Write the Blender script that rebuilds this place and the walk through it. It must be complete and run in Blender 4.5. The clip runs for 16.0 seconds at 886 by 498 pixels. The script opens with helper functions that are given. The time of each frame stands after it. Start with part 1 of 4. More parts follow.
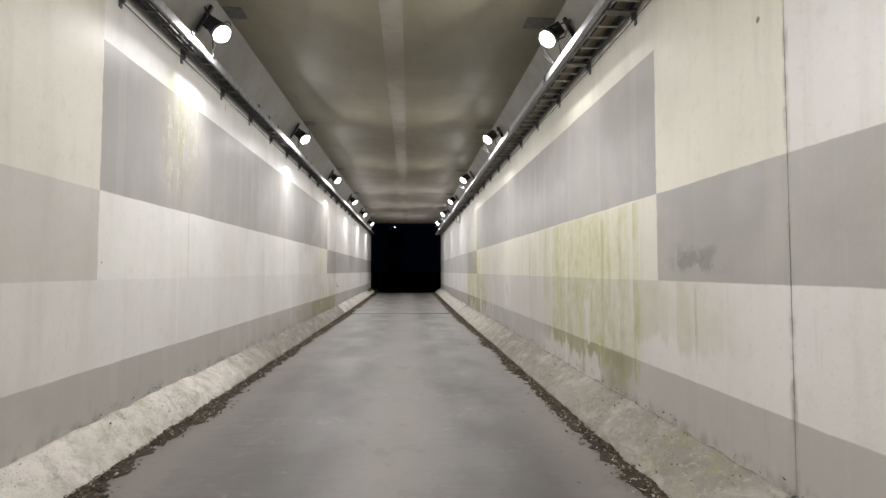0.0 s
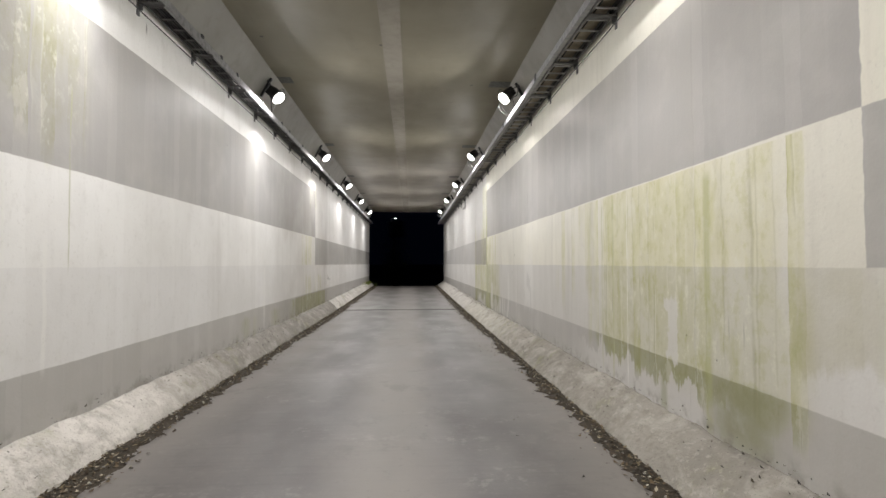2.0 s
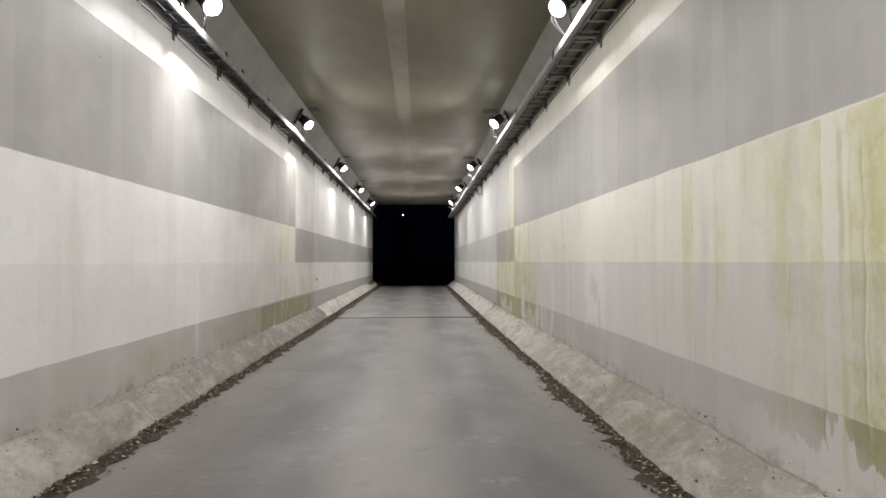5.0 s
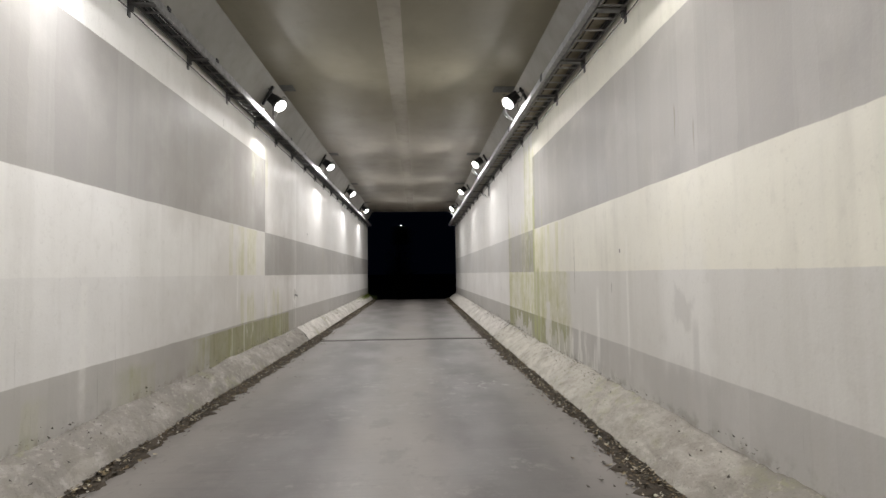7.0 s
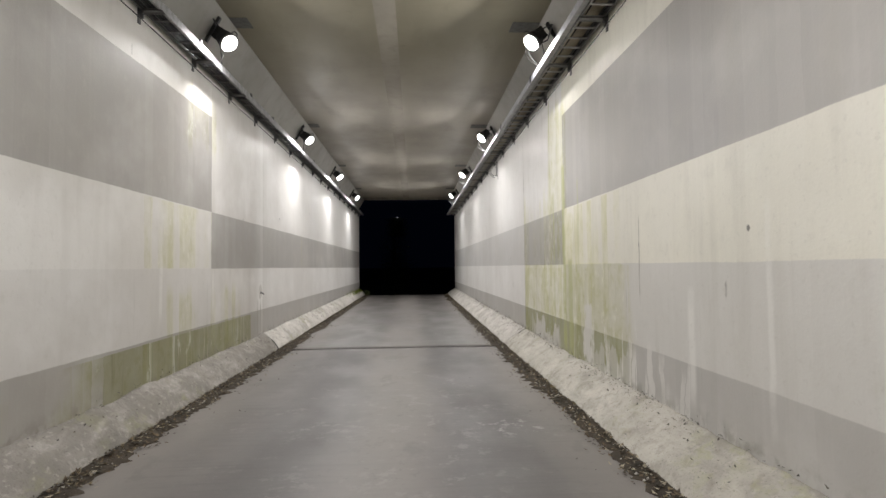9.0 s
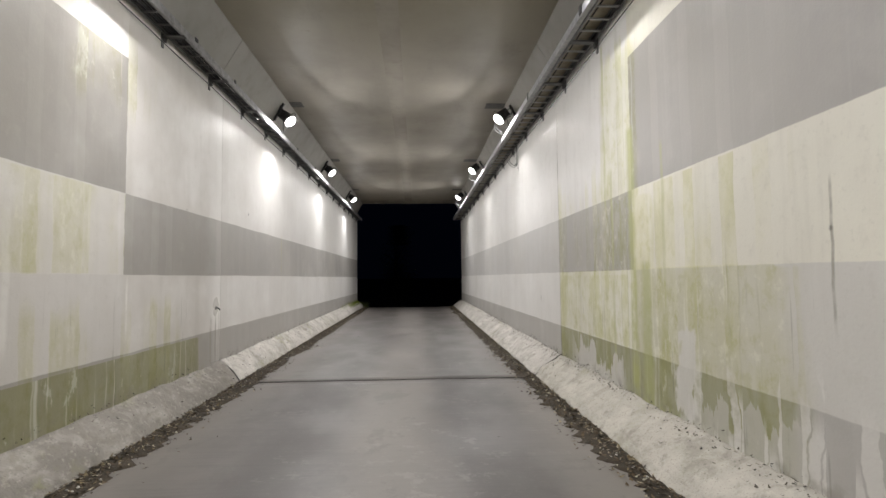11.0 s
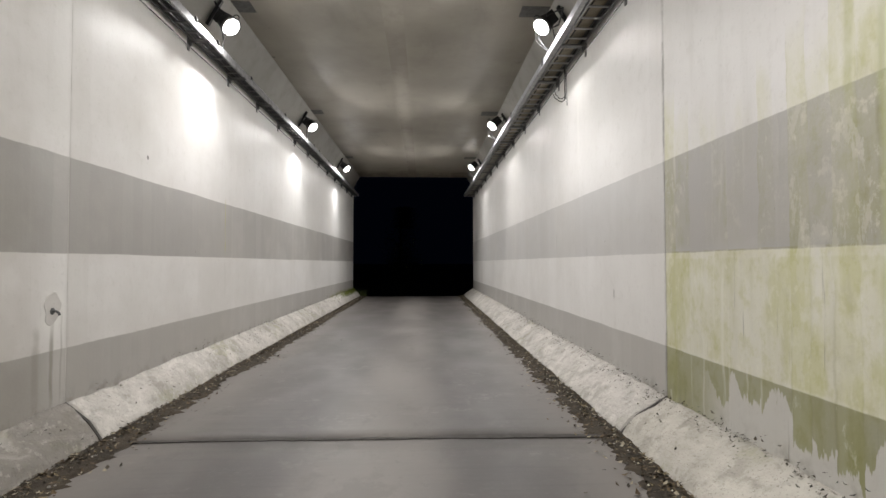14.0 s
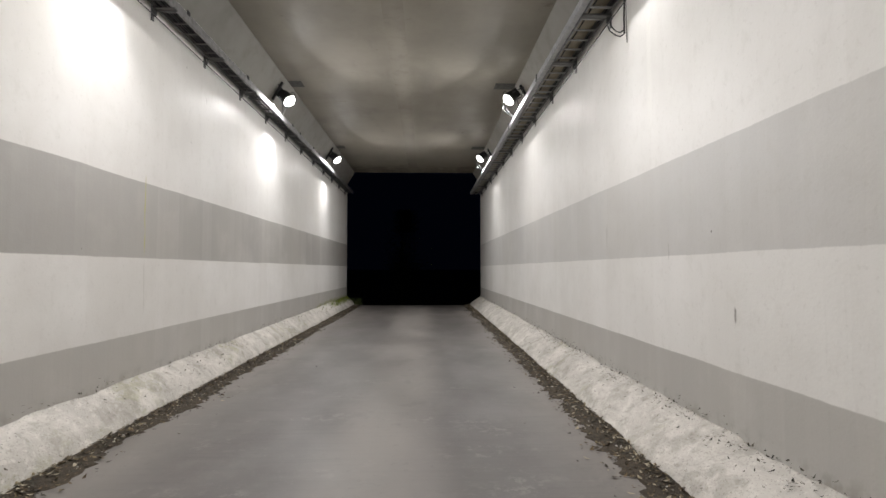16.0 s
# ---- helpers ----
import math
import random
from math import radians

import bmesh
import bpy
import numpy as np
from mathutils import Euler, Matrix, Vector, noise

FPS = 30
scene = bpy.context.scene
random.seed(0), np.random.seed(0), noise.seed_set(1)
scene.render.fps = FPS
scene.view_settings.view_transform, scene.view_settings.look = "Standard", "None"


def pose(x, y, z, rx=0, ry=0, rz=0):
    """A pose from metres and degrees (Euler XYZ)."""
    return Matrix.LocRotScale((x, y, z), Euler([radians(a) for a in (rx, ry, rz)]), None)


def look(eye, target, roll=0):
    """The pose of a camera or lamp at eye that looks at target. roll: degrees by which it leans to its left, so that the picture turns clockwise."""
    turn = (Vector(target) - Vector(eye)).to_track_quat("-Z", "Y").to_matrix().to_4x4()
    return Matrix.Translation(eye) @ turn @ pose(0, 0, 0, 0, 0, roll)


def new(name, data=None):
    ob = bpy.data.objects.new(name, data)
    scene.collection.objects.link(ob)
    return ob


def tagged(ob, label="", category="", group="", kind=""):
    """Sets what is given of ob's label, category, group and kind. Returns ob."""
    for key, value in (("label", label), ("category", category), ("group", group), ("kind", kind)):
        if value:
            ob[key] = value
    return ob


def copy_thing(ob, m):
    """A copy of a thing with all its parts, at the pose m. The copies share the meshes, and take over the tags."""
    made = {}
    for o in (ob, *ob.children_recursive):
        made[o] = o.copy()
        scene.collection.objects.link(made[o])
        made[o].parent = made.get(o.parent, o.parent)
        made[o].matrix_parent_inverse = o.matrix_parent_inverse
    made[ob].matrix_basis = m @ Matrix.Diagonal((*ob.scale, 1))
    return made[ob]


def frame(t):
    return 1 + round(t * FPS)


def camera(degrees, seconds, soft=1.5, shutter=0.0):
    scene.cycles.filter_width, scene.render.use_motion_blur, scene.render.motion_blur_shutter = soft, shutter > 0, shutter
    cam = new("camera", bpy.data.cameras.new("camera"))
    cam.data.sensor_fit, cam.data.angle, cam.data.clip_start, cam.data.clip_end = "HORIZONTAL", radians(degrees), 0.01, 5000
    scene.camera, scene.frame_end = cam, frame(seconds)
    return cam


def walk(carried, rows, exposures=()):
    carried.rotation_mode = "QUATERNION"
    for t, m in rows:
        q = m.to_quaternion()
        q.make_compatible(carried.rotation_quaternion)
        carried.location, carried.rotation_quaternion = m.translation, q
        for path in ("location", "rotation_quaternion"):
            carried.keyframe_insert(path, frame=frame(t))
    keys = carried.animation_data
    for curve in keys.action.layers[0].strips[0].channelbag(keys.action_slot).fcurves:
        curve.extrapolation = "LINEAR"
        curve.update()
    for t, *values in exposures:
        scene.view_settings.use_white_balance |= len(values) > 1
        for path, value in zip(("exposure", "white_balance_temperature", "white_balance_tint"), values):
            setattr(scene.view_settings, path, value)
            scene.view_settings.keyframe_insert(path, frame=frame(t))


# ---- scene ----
cam = camera(82.0, 16.0)
PATH = [
    (0, (-0.016, 1.027, 1.593), (0.116, 3.020, 1.680), 0.08),
    (0.5, (-0.014, 1.514, 1.592), (0.114, 3.507, 1.702), -0.05),
    (1, (-0.006, 2.024, 1.564), (0.131, 4.016, 1.675), -0.22),
    (1.5, (0.009, 2.554, 1.566), (0.130, 4.549, 1.643), -0.16),
    (2, (0.031, 3.090, 1.538), (0.157, 5.085, 1.596), -0.10),
    (2.5, (0.065, 3.607, 1.546), (0.175, 5.604, 1.578), 0.02),
    (3, (0.089, 4.129, 1.534), (0.193, 6.126, 1.572), 0.11),
    (3.5, (0.083, 4.682, 1.555), (0.172, 6.679, 1.593), 0.05),
    (4, (0.067, 5.172, 1.543), (0.160, 7.170, 1.586), -0.01),
    (6.5, (0.066, 7.750, 1.514), (0.163, 9.746, 1.593), -0.51),
    (7, (0.072, 8.252, 1.512), (0.172, 10.248, 1.607), -0.71),
    (7.5, (0.057, 8.819, 1.511), (0.143, 10.815, 1.604), -0.78),
    (8, (0.071, 9.347, 1.516), (0.162, 11.344, 1.602), -0.84),
    (8.5, (0.078, 9.876, 1.501), (0.176, 11.873, 1.571), -0.74),
    (9, (0.097, 10.375, 1.502), (0.211, 12.370, 1.572), -0.64),
    (11.5, (0.104, 13.014, 1.447), (0.205, 15.008, 1.563), -0.56),
    (12, (0.136, 13.524, 1.440), (0.244, 15.518, 1.548), -0.46),
    (12.5, (0.127, 14.078, 1.445), (0.211, 16.073, 1.549), -0.32),
    (13, (0.147, 14.567, 1.440), (0.226, 16.563, 1.529), -0.20),
    (13.5, (0.147, 15.118, 1.429), (0.209, 17.116, 1.504), -0.18),
    (14, (0.167, 15.610, 1.435), (0.243, 17.607, 1.491), -0.07),
    (14.5, (0.165, 16.160, 1.444), (0.223, 18.159, 1.503), -0.11),
    (15, (0.171, 16.657, 1.445), (0.244, 18.655, 1.508), -0.06),
    (15.5, (0.168, 17.198, 1.430), (0.220, 19.196, 1.504), -0.03),
    (16, (0.197, 17.682, 1.408), (0.263, 19.679, 1.487), 0.01),
]
walk(cam, [(t, look(eye, target, roll)) for t, eye, target, roll in PATH])

# ---- world and lamps' light ----
world = bpy.data.worlds.new("night")
scene.world = world
world.use_nodes = True
wbg = world.node_tree.nodes["Background"]
wbg.inputs["Color"].default_value = (0.10, 0.16, 0.42, 1)
wbg.inputs["Strength"].default_value = 0.0040

LAMP_WATTS = 60.0
LAMP_COLOUR = (1.0, 0.974, 0.962)
LENS_WATTS = 15.5
SPILL_WATTS = {"west": 75.0, "east": 22.0}
SPILL_AIM = {"west": (-0.43, 0.05, -0.84), "east": (0.50, 0.30, -1.15)}
SPILL_CONE = {"west": 62.0, "east": 84.0}
GLASS_GLOW = 26.0

# ---- plan, in metres ----
XL, XR = -2.61, 2.14            # inner faces of the walls
Y0, Y1 = -12.2, 35.86           # portals
JOINTS = (Y0, 3.78, 19.70, Y1)  # expansion joints every 16 m
ZC, ZH = 4.86, 4.42             # ceiling, foot of the haunch
HL, HR = -2.35, 1.87            # inner edges of the haunches
LAMPS_Y = [-7.6, -2.7, 2.2, 7.15, 12.0, 17.0, 22.05, 26.78, 31.7]


def fz(y):
    """Height of the road: level, then a slight rise to the far portal."""
    return 0.035 + 0.0055 * max(0.0, y - 18.0)


# ---- materials ----
class Nodes:
    def __init__(self, name):
        self.mat = bpy.data.materials.new(name)
        self.mat.use_nodes = True
        self.t = self.mat.node_tree
        self.bsdf = self.t.nodes["Principled BSDF"]

    def put(self, sock, v):
        if isinstance(v, bpy.types.NodeSocket):
            self.t.links.new(v, sock)
        elif isinstance(v, (tuple, list)):
            sock.default_value = (*v, 1) if len(sock.default_value) == 4 and len(v) == 3 else v
        else:
            sock.default_value = v

    def math(self, op, a, b=0.0, c=0.0, clamp=False):
        n = self.t.nodes.new("ShaderNodeMath")
        n.operation, n.use_clamp = op, clamp
        for s, v in zip(n.inputs, (a, b, c)):
            self.put(s, v)
        return n.outputs[0]

    def add(self, a, b): return self.math("ADD", a, b)
    def sub(self, a, b): return self.math("SUBTRACT", a, b)
    def mul(self, a, b, clamp=False): return self.math("MULTIPLY", a, b, clamp=clamp)
    def top(self, a, b): return self.math("MAXIMUM", a, b)

    def step(self, v, lo, hi, a=0.0, b=1.0):
        n = self.t.nodes.new("ShaderNodeMapRange")
        n.interpolation_type = "SMOOTHSTEP"
        for s, x in zip(n.inputs[:5], (v, lo, hi, a, b)):
            self.put(s, x)
        return n.outputs[0]

    def win(self, v, a, b, c, d):
        """0 before a, 1 from b to c, 0 after d."""
        return self.mul(self.step(v, a, b), self.step(v, c, d, 1.0, 0.0))

    def mix(self, f, a, b, mode="MIX"):
        n = self.t.nodes.new("ShaderNodeMix")
        n.data_type, n.blend_type = "RGBA", mode
        self.put(n.inputs[0], f), self.put(n.inputs[6], a), self.put(n.inputs[7], b)
        return n.outputs[2]

    def place(self):
        return self.t.nodes.new("ShaderNodeNewGeometry").outputs["Position"]

    def xyz(self, v):
        n = self.t.nodes.new("ShaderNodeSeparateXYZ")
        self.put(n.inputs[0], v)
        return n.outputs[0], n.outputs[1], n.outputs[2]

    def scaled(self, v, s):
        n = self.t.nodes.new("ShaderNodeVectorMath")
        n.operation = "MULTIPLY"
        self.put(n.inputs[0], v), self.put(n.inputs[1], s)
        return n.outputs[0]

    def add_v(self, v, k):
        n = self.t.nodes.new("ShaderNodeVectorMath")
        n.operation = "ADD"
        self.put(n.inputs[0], v), self.put(n.inputs[1], k if isinstance(k, bpy.types.NodeSocket) else (k, k * 0.7, k * 1.3))
        return n.outputs[0]

    def noise(self, v, scale, detail=3.0, rough=0.55, warp=0.0):
        n = self.t.nodes.new("ShaderNodeTexNoise")
        self.put(n.inputs["Vector"], v)
        n.inputs["Scale"].default_value, n.inputs["Detail"].default_value = scale, detail
        n.inputs["Roughness"].default_value, n.inputs["Distortion"].default_value = rough, warp
        return n.outputs["Fac"]

    def cells(self, v, scale, kind="F1"):
        n = self.t.nodes.new("ShaderNodeTexVoronoi")
        n.feature = kind
        self.put(n.inputs["Vector"], v)
        n.inputs["Scale"].default_value = scale
        return n.outputs["Distance"], n.outputs[1] if kind == "F1" else None

    def lanes(self, w, scale):
        """Upright lanes of uneven width: a random value for each, and the distance to its edge."""
        out = []
        for kind in ("F1", "DISTANCE_TO_EDGE"):
            n = self.t.nodes.new("ShaderNodeTexVoronoi")
            n.voronoi_dimensions, n.feature = "1D", kind
            self.put(n.inputs["W"], w)
            n.inputs["Scale"].default_value = scale
            out.append(n.outputs["Color"] if kind == "F1" else n.outputs["Distance"])
        return self.xyz(out[0])[0], out[1]

    def bump(self, h, depth, strength=1.0):
        n = self.t.nodes.new("ShaderNodeBump")
        n.inputs["Strength"].default_value, n.inputs["Distance"].default_value = strength, depth
        self.put(n.inputs["Height"], h)
        self.put(self.bsdf.inputs["Normal"], n.outputs[0])

    def done(self, colour, rough, metal=0.0, spec=None):
        self.put(self.bsdf.inputs["Base Color"], colour)
        self.put(self.bsdf.inputs["Roughness"], rough)
        self.put(self.bsdf.inputs["Metallic"], metal)
        if spec is not None:
            self.bsdf.inputs["Specular IOR Level"].default_value = spec
        return self.mat


WHITE = (0.755, 0.742, 0.722)
GREY = (0.365, 0.353, 0.335)


def wall_paint(name, right):
    """Painted concrete: rows of blocks that swap tone along the wall, with drips, algae and bare patches."""
    n = Nodes(name)
    p = n.place()
    x, y, z = n.xyz(p)
    wob = n.mul(n.sub(n.noise(p, 1.3, 2), 0.5), 0.022)
    fine = n.mul(n.sub(n.noise(p, 14, 2), 0.5), 0.008)
    zz = n.add(z, n.add(wob, fine))
    yy = n.add(y, n.mul(n.sub(n.noise(p, 9, 2), 0.5), 0.03))
    e = 0.005
    base = 0.76 if right else 0.783
    a0 = n.step(zz, base - e, base + e)
    a1 = n.step(zz, 1.515 - e, 1.515 + e)
    a2 = n.step(zz, 2.27 - e, 2.27 + e)
    a3 = n.step(zz, 3.56 - e, 3.56 + e)
    s1, s2 = (5.33, 17.20) if right else (5.46, 17.36)
    mid = n.mul(n.step(yy, s1 - e, s1 + e), n.step(yy, s2 - e, s2 + e, 1, 0))
    far = n.step(yy, s2 - e, s2 + e)
    cream = (0.76, 0.738, 0.645) if right else (0.835, 0.828, 0.806)
    pale = (0.60, 0.588, 0.555) if right else (0.765, 0.758, 0.745)
    lane1, rim1 = n.lanes(n.add(y, n.mul(n.noise(p, 2.0, 2), 0.10)), 1.9)
    lane2, rim2 = n.lanes(n.add(y, n.mul(n.noise(p, 4.0, 3), 0.06)), 6.5)
    light = n.mix(far, cream, WHITE)
    first = (0.77, 0.745, 0.655) if not right else n.mix(n.step(y, 3.77, 3.79), WHITE, (0.77, 0.745, 0.64))
    light = n.mix(n.step(yy, s1 - e, s1 + e), first, light)
    row1 = n.mix(n.mul(n.step(y, 5.0, 6.4), n.sub(1.0, far)) if right else mid, WHITE, pale)
    # east grey row past the joint: the lamps' whitening is put into the paint
    row2 = n.mix(n.step(y, 19.70, 19.71), GREY, (0.52, 0.512, 0.50)) if right else n.mix(n.step(yy, s1 - e, s1 + e), (0.575, 0.558, 0.525), GREY)
    row2 = n.mix(mid, row2, cream)
    row3 = n.mix(mid, light, (0.332, 0.319, 0.304))
    c = n.mix(a0, (0.415, 0.402, 0.381), row1)
    c = n.mix(a1, c, row2)
    c = n.mix(a2, c, row3)
    c = n.mix(a3, c, light)
    # broad weathering and faint brush lanes
    broad = n.noise(p, 0.55, 4, 0.6)
    c = n.mix(n.step(broad, 0.35, 0.72, 0.0, 0.30), c, (0.47, 0.45, 0.405))
    cloud = n.noise(p, 1.7, 4, 0.55)
    c = n.mix(n.step(cloud, 0.46, 0.75, 0.0, 0.13), c, (0.79, 0.775, 0.74))
    c = n.mix(n.mul(n.step(lane1, 0.1, 0.9), 0.10), c, (0.52, 0.50, 0.455))
    c = n.mix(n.mul(n.step(lane2, 0.55, 0.95), 0.07), c, (0.80, 0.79, 0.76))
    streak = n.noise(n.scaled(p, (1, 3.0, 0.26)), 1.4, 4, 0.6)
    thin = n.noise(n.scaled(p, (1, 17.0, 0.5)), 1.0, 4, 0.6)
    worn = n.step(y, s2 + 1.0, s2 + 3.2, 1.0, 0.22)
    c = n.mix(n.mul(n.mul(n.step(streak, 0.48, 0.74), 0.24 if right else 0.16), worn), c, (0.38, 0.36, 0.31))
    c = n.mix(n.mul(n.step(thin, 0.50, 0.80), 0.05), c, (0.80, 0.79, 0.76))
    patch = n.noise(p, 2.2, 5, 0.65)
    if not right:
        # west wall: patchy darker tint either side of the joint, y 12.5 to 25
        west_tone = n.mul(n.win(y, 12.5, 14.5, 19.2, 19.69), n.step(n.noise(p, 0.9, 4, 0.6), 0.32, 0.60, 0.34, 0.72))
        c = n.mix(west_tone, c, (0.66, 0.635, 0.605), "MULTIPLY")
        c = n.mix(n.mul(n.win(y, 19.70, 19.71, 21.5, 25.0), n.step(cloud, 0.36, 0.62, 0.22, 0.42)), c, (0.72, 0.695, 0.67), "MULTIPLY")
    # algae: a thin film over the paint, fed from wet places, with scalloped fronts
    if right:
        zones = [(5.3, 6.1, 8.2, 9.6, 0.25, 0.75, 2.25, 2.268, 0.74), (8.0, 9.0, 9.6, 12.0, 0.6, 1.3, 2.25, 2.268, 0.40),
                 (14.4, 15.8, 19.69, 19.70, 0.05, 0.35, 1.49, 1.56, 0.95), (16.6, 17.0, 17.3, 17.5, 0.7, 0.9, 2.1, 2.3, 1.0), (16.4, 17.0, 19.69, 19.70, 1.3, 1.6, 2.3, 3.4, 0.46), (17.0, 17.4, 19.69, 19.70, 0.7, 0.8, 1.45, 1.53, 1.3),
                 (16.8, 17.2, 17.6, 18.3, 1.3, 1.6, 3.4, 4.3, 0.78),
                 (13.0, 15.5, 16.6, 17.6, 0.30, 0.9, 2.25, 2.268, 0.40)]
    else:
        zones = [(13.4, 16.0, 18.8, 19.2, 0.10, 0.22, 0.745, 0.765, 1.0), (15.0, 16.5, 18.6, 19.3, 0.6, 0.8, 1.1, 1.6, 0.42), (14.0, 16.2, 17.36, 17.37, 1.50, 1.53, 2.25, 2.28, 0.46), (16.2, 16.9, 17.5, 18.2, 2.6, 3.2, 3.6, 4.3, 0.48),
                 (5.7, 6.6, 7.2, 8.1, 1.6, 2.8, 3.6, 4.2, 0.46), (29.0, 33.0, 35.6, 35.8, 0.1, 0.2, 0.42, 0.60, 0.9),
                 (9.5, 11.5, 13.5, 16.0, 0.2, 0.3, 0.6, 0.85, 0.34)]
    wet = 0.0
    for q0, q1, q2, q3, h0, h1, h2, h3, amount in zones:
        wet = n.top(wet, n.mul(n.mul(n.win(y, q0, q1, q2, q3), n.win(z, h0, h1, h2, h3)), amount))
    front = n.noise(n.scaled(p, (1, 1.5, 0.75)), 1.5, 4, 0.5)
    comb = n.add(n.mul(front, 0.55), n.mul(lane2, 0.30))
    film = n.step(n.add(wet, n.mul(n.sub(n.add(comb, n.mul(lane1, 0.15)), 0.5), 1.1)), 0.30, 0.52)
    film = n.mul(film, n.step(wet, 0.02, 0.70))
    lanes = n.add(n.mul(lane1, 0.30), n.add(n.mul(lane2, 0.15), n.mul(patch, 0.55)))
    tone = n.mul(film, n.step(lanes, 0.30, 0.66, 0.45, 1.0))
    c = n.mix(n.mul(tone, 0.95), c, (0.89, 0.89, 0.685), "MULTIPLY")
    thick = n.add(n.noise(n.scaled(p, (1, 2.2, 0.75)), 1.9, 5, 0.62), n.add(n.mul(n.sub(lane2, 0.5), 0.14), n.step(wet, 0.95, 1.3, 0.0, 0.09)))
    dense = n.mul(film, n.step(thick, 0.48, 0.68))
    c = n.mix(n.mul(dense, 0.72), c, (0.79, 0.80, 0.52), "MULTIPLY")
    c = n.mix(n.mul(film, n.step(zz, base - 0.005, base + 0.005, 0.80, 0.0)), c, (0.76, 0.78, 0.60), "MULTIPLY")
    bloom = n.noise(n.scaled(p, (1, 1.0, 0.8)), 8.5, 6, 0.7)
    c = n.mix(n.mul(film, n.step(bloom, 0.50, 0.64, 0.0, 0.50)), c, (0.80, 0.81, 0.55), "MULTIPLY")
    c = n.mix(n.mul(n.mul(film, a0), n.step(bloom, 0.44, 0.34, 0.0, 0.40)), c, (0.72, 0.71, 0.60))
    # upright rills at the lane edges, some olive, some limed
    rill = n.mul(film, n.top(n.mul(n.step(rim1, 0.008, 0.05, 1.0, 0.0), 0.9), n.mul(n.step(rim2, 0.01, 0.10, 1.0, 0.0), 0.6)))
    rill = n.mul(rill, n.step(n.noise(n.scaled(p, (1, 2.0, 0.5)), 2.0, 4, 0.6), 0.44, 0.58))
    c = n.mix(n.mul(rill, n.step(lane1, 0.49, 0.51, 0.42, 0.0)), c, (0.50, 0.50, 0.30), "MULTIPLY")
    c = n.mix(n.mul(rill, n.step(lane1, 0.49, 0.51, 0.0, 0.45)), c, (0.74, 0.73, 0.66))
    # pale lime blots inside the film
    blot = n.step(n.add(n.noise(n.scaled(p, (1, 2.2, 1.0)), 2.1, 6, 0.68), n.mul(n.sub(lane2, 0.5), 0.07)), 0.585, 0.63)
    c = n.mix(n.mul(blot, n.mul(film, 0.32)), c, (0.69, 0.68, 0.61))
    if right:
        # the low band has lost its paint under a ragged front
        ragged = n.add(n.mul(n.sub(n.noise(n.scaled(p, (1, 2.0, 0.45)), 2.4, 5, 0.66), 0.5), 0.75), n.mul(n.sub(lane2, 0.5), 0.20))
        under = n.step(n.sub(n.add(zz, ragged), 0.56), -0.012, 0.006, 1.0, 0.0)
        where = n.top(n.win(y, 6.62, 6.72, 8.6, 9.8), n.top(n.mul(n.win(y, 14.8, 15.3, 16.0, 16.5), 0.6), n.win(y, 17.4, 17.6, 18.8, 19.3)))
        c = n.mix(n.mul(n.mul(under, where), n.step(zz, base - 0.006, base, 0.85, 0.0)), c, (0.57, 0.555, 0.53))
        # limed columns that ran down from the algae
        lane3, rim3 = n.lanes(n.add(y, n.mul(n.noise(p, 3.0, 4), 0.20)), 9.0)
        reach = n.add(0.34, n.mul(n.mul(lane3, n.step(y, 13.0, 15.6, 0.45, 1.0)), 0.88))
        col = n.step(n.sub(n.add(zz, n.mul(ragged, 0.50)), reach), -0.16, 0.04, 1.0, 0.0)
        col = n.mul(n.mul(col, n.win(y, 13.0, 13.6, 16.35, 16.55)), n.step(rim3, 0.02, 0.10))
        c = n.mix(n.mul(n.mul(col, n.step(lane2, 0.15, 0.22)), n.mul(n.step(patch, 0.38, 0.56, 0.25, 0.85), n.step(y, 13.5, 15.5, 0.55, 1.0))), c, (0.66, 0.645, 0.61))
        # damp film over a clean scalloped foot before the algae
        over = n.step(n.sub(n.add(zz, n.mul(ragged, 0.75)), 0.98), -0.03, 0.07)
        damp = n.mul(n.mul(over, n.win(y, 3.8, 5.0, 5.7, 5.9)), n.step(zz, 1.51, 1.52, 1.0, 0.0))
        c = n.mix(n.mul(damp, n.step(n.add(n.mul(patch, 0.6), n.mul(lane2, 0.4)), 0.35, 0.70, 0.40, 1.0)), c, (0.82, 0.81, 0.70), "MULTIPLY")
    # soot-dark trickles from the low band
    trick = n.mul(n.step(n.noise(n.scaled(p, (1, 24.0, 1.2)), 1.0, 3, 0.6), 0.66, 0.74), n.win(z, 0.25, 0.4, 0.9, 1.7))
    c = n.mix(n.mul(trick, n.add(n.mul(wet, 0.5), n.mul(worn, 0.16))), c, (0.15, 0.145, 0.11))
    # single drips: place, upper and lower end, half width, strength, colour
    dark, lime, yellow = (0.24, 0.225, 0.18), (0.80, 0.79, 0.75), (0.42, 0.40, 0.14)
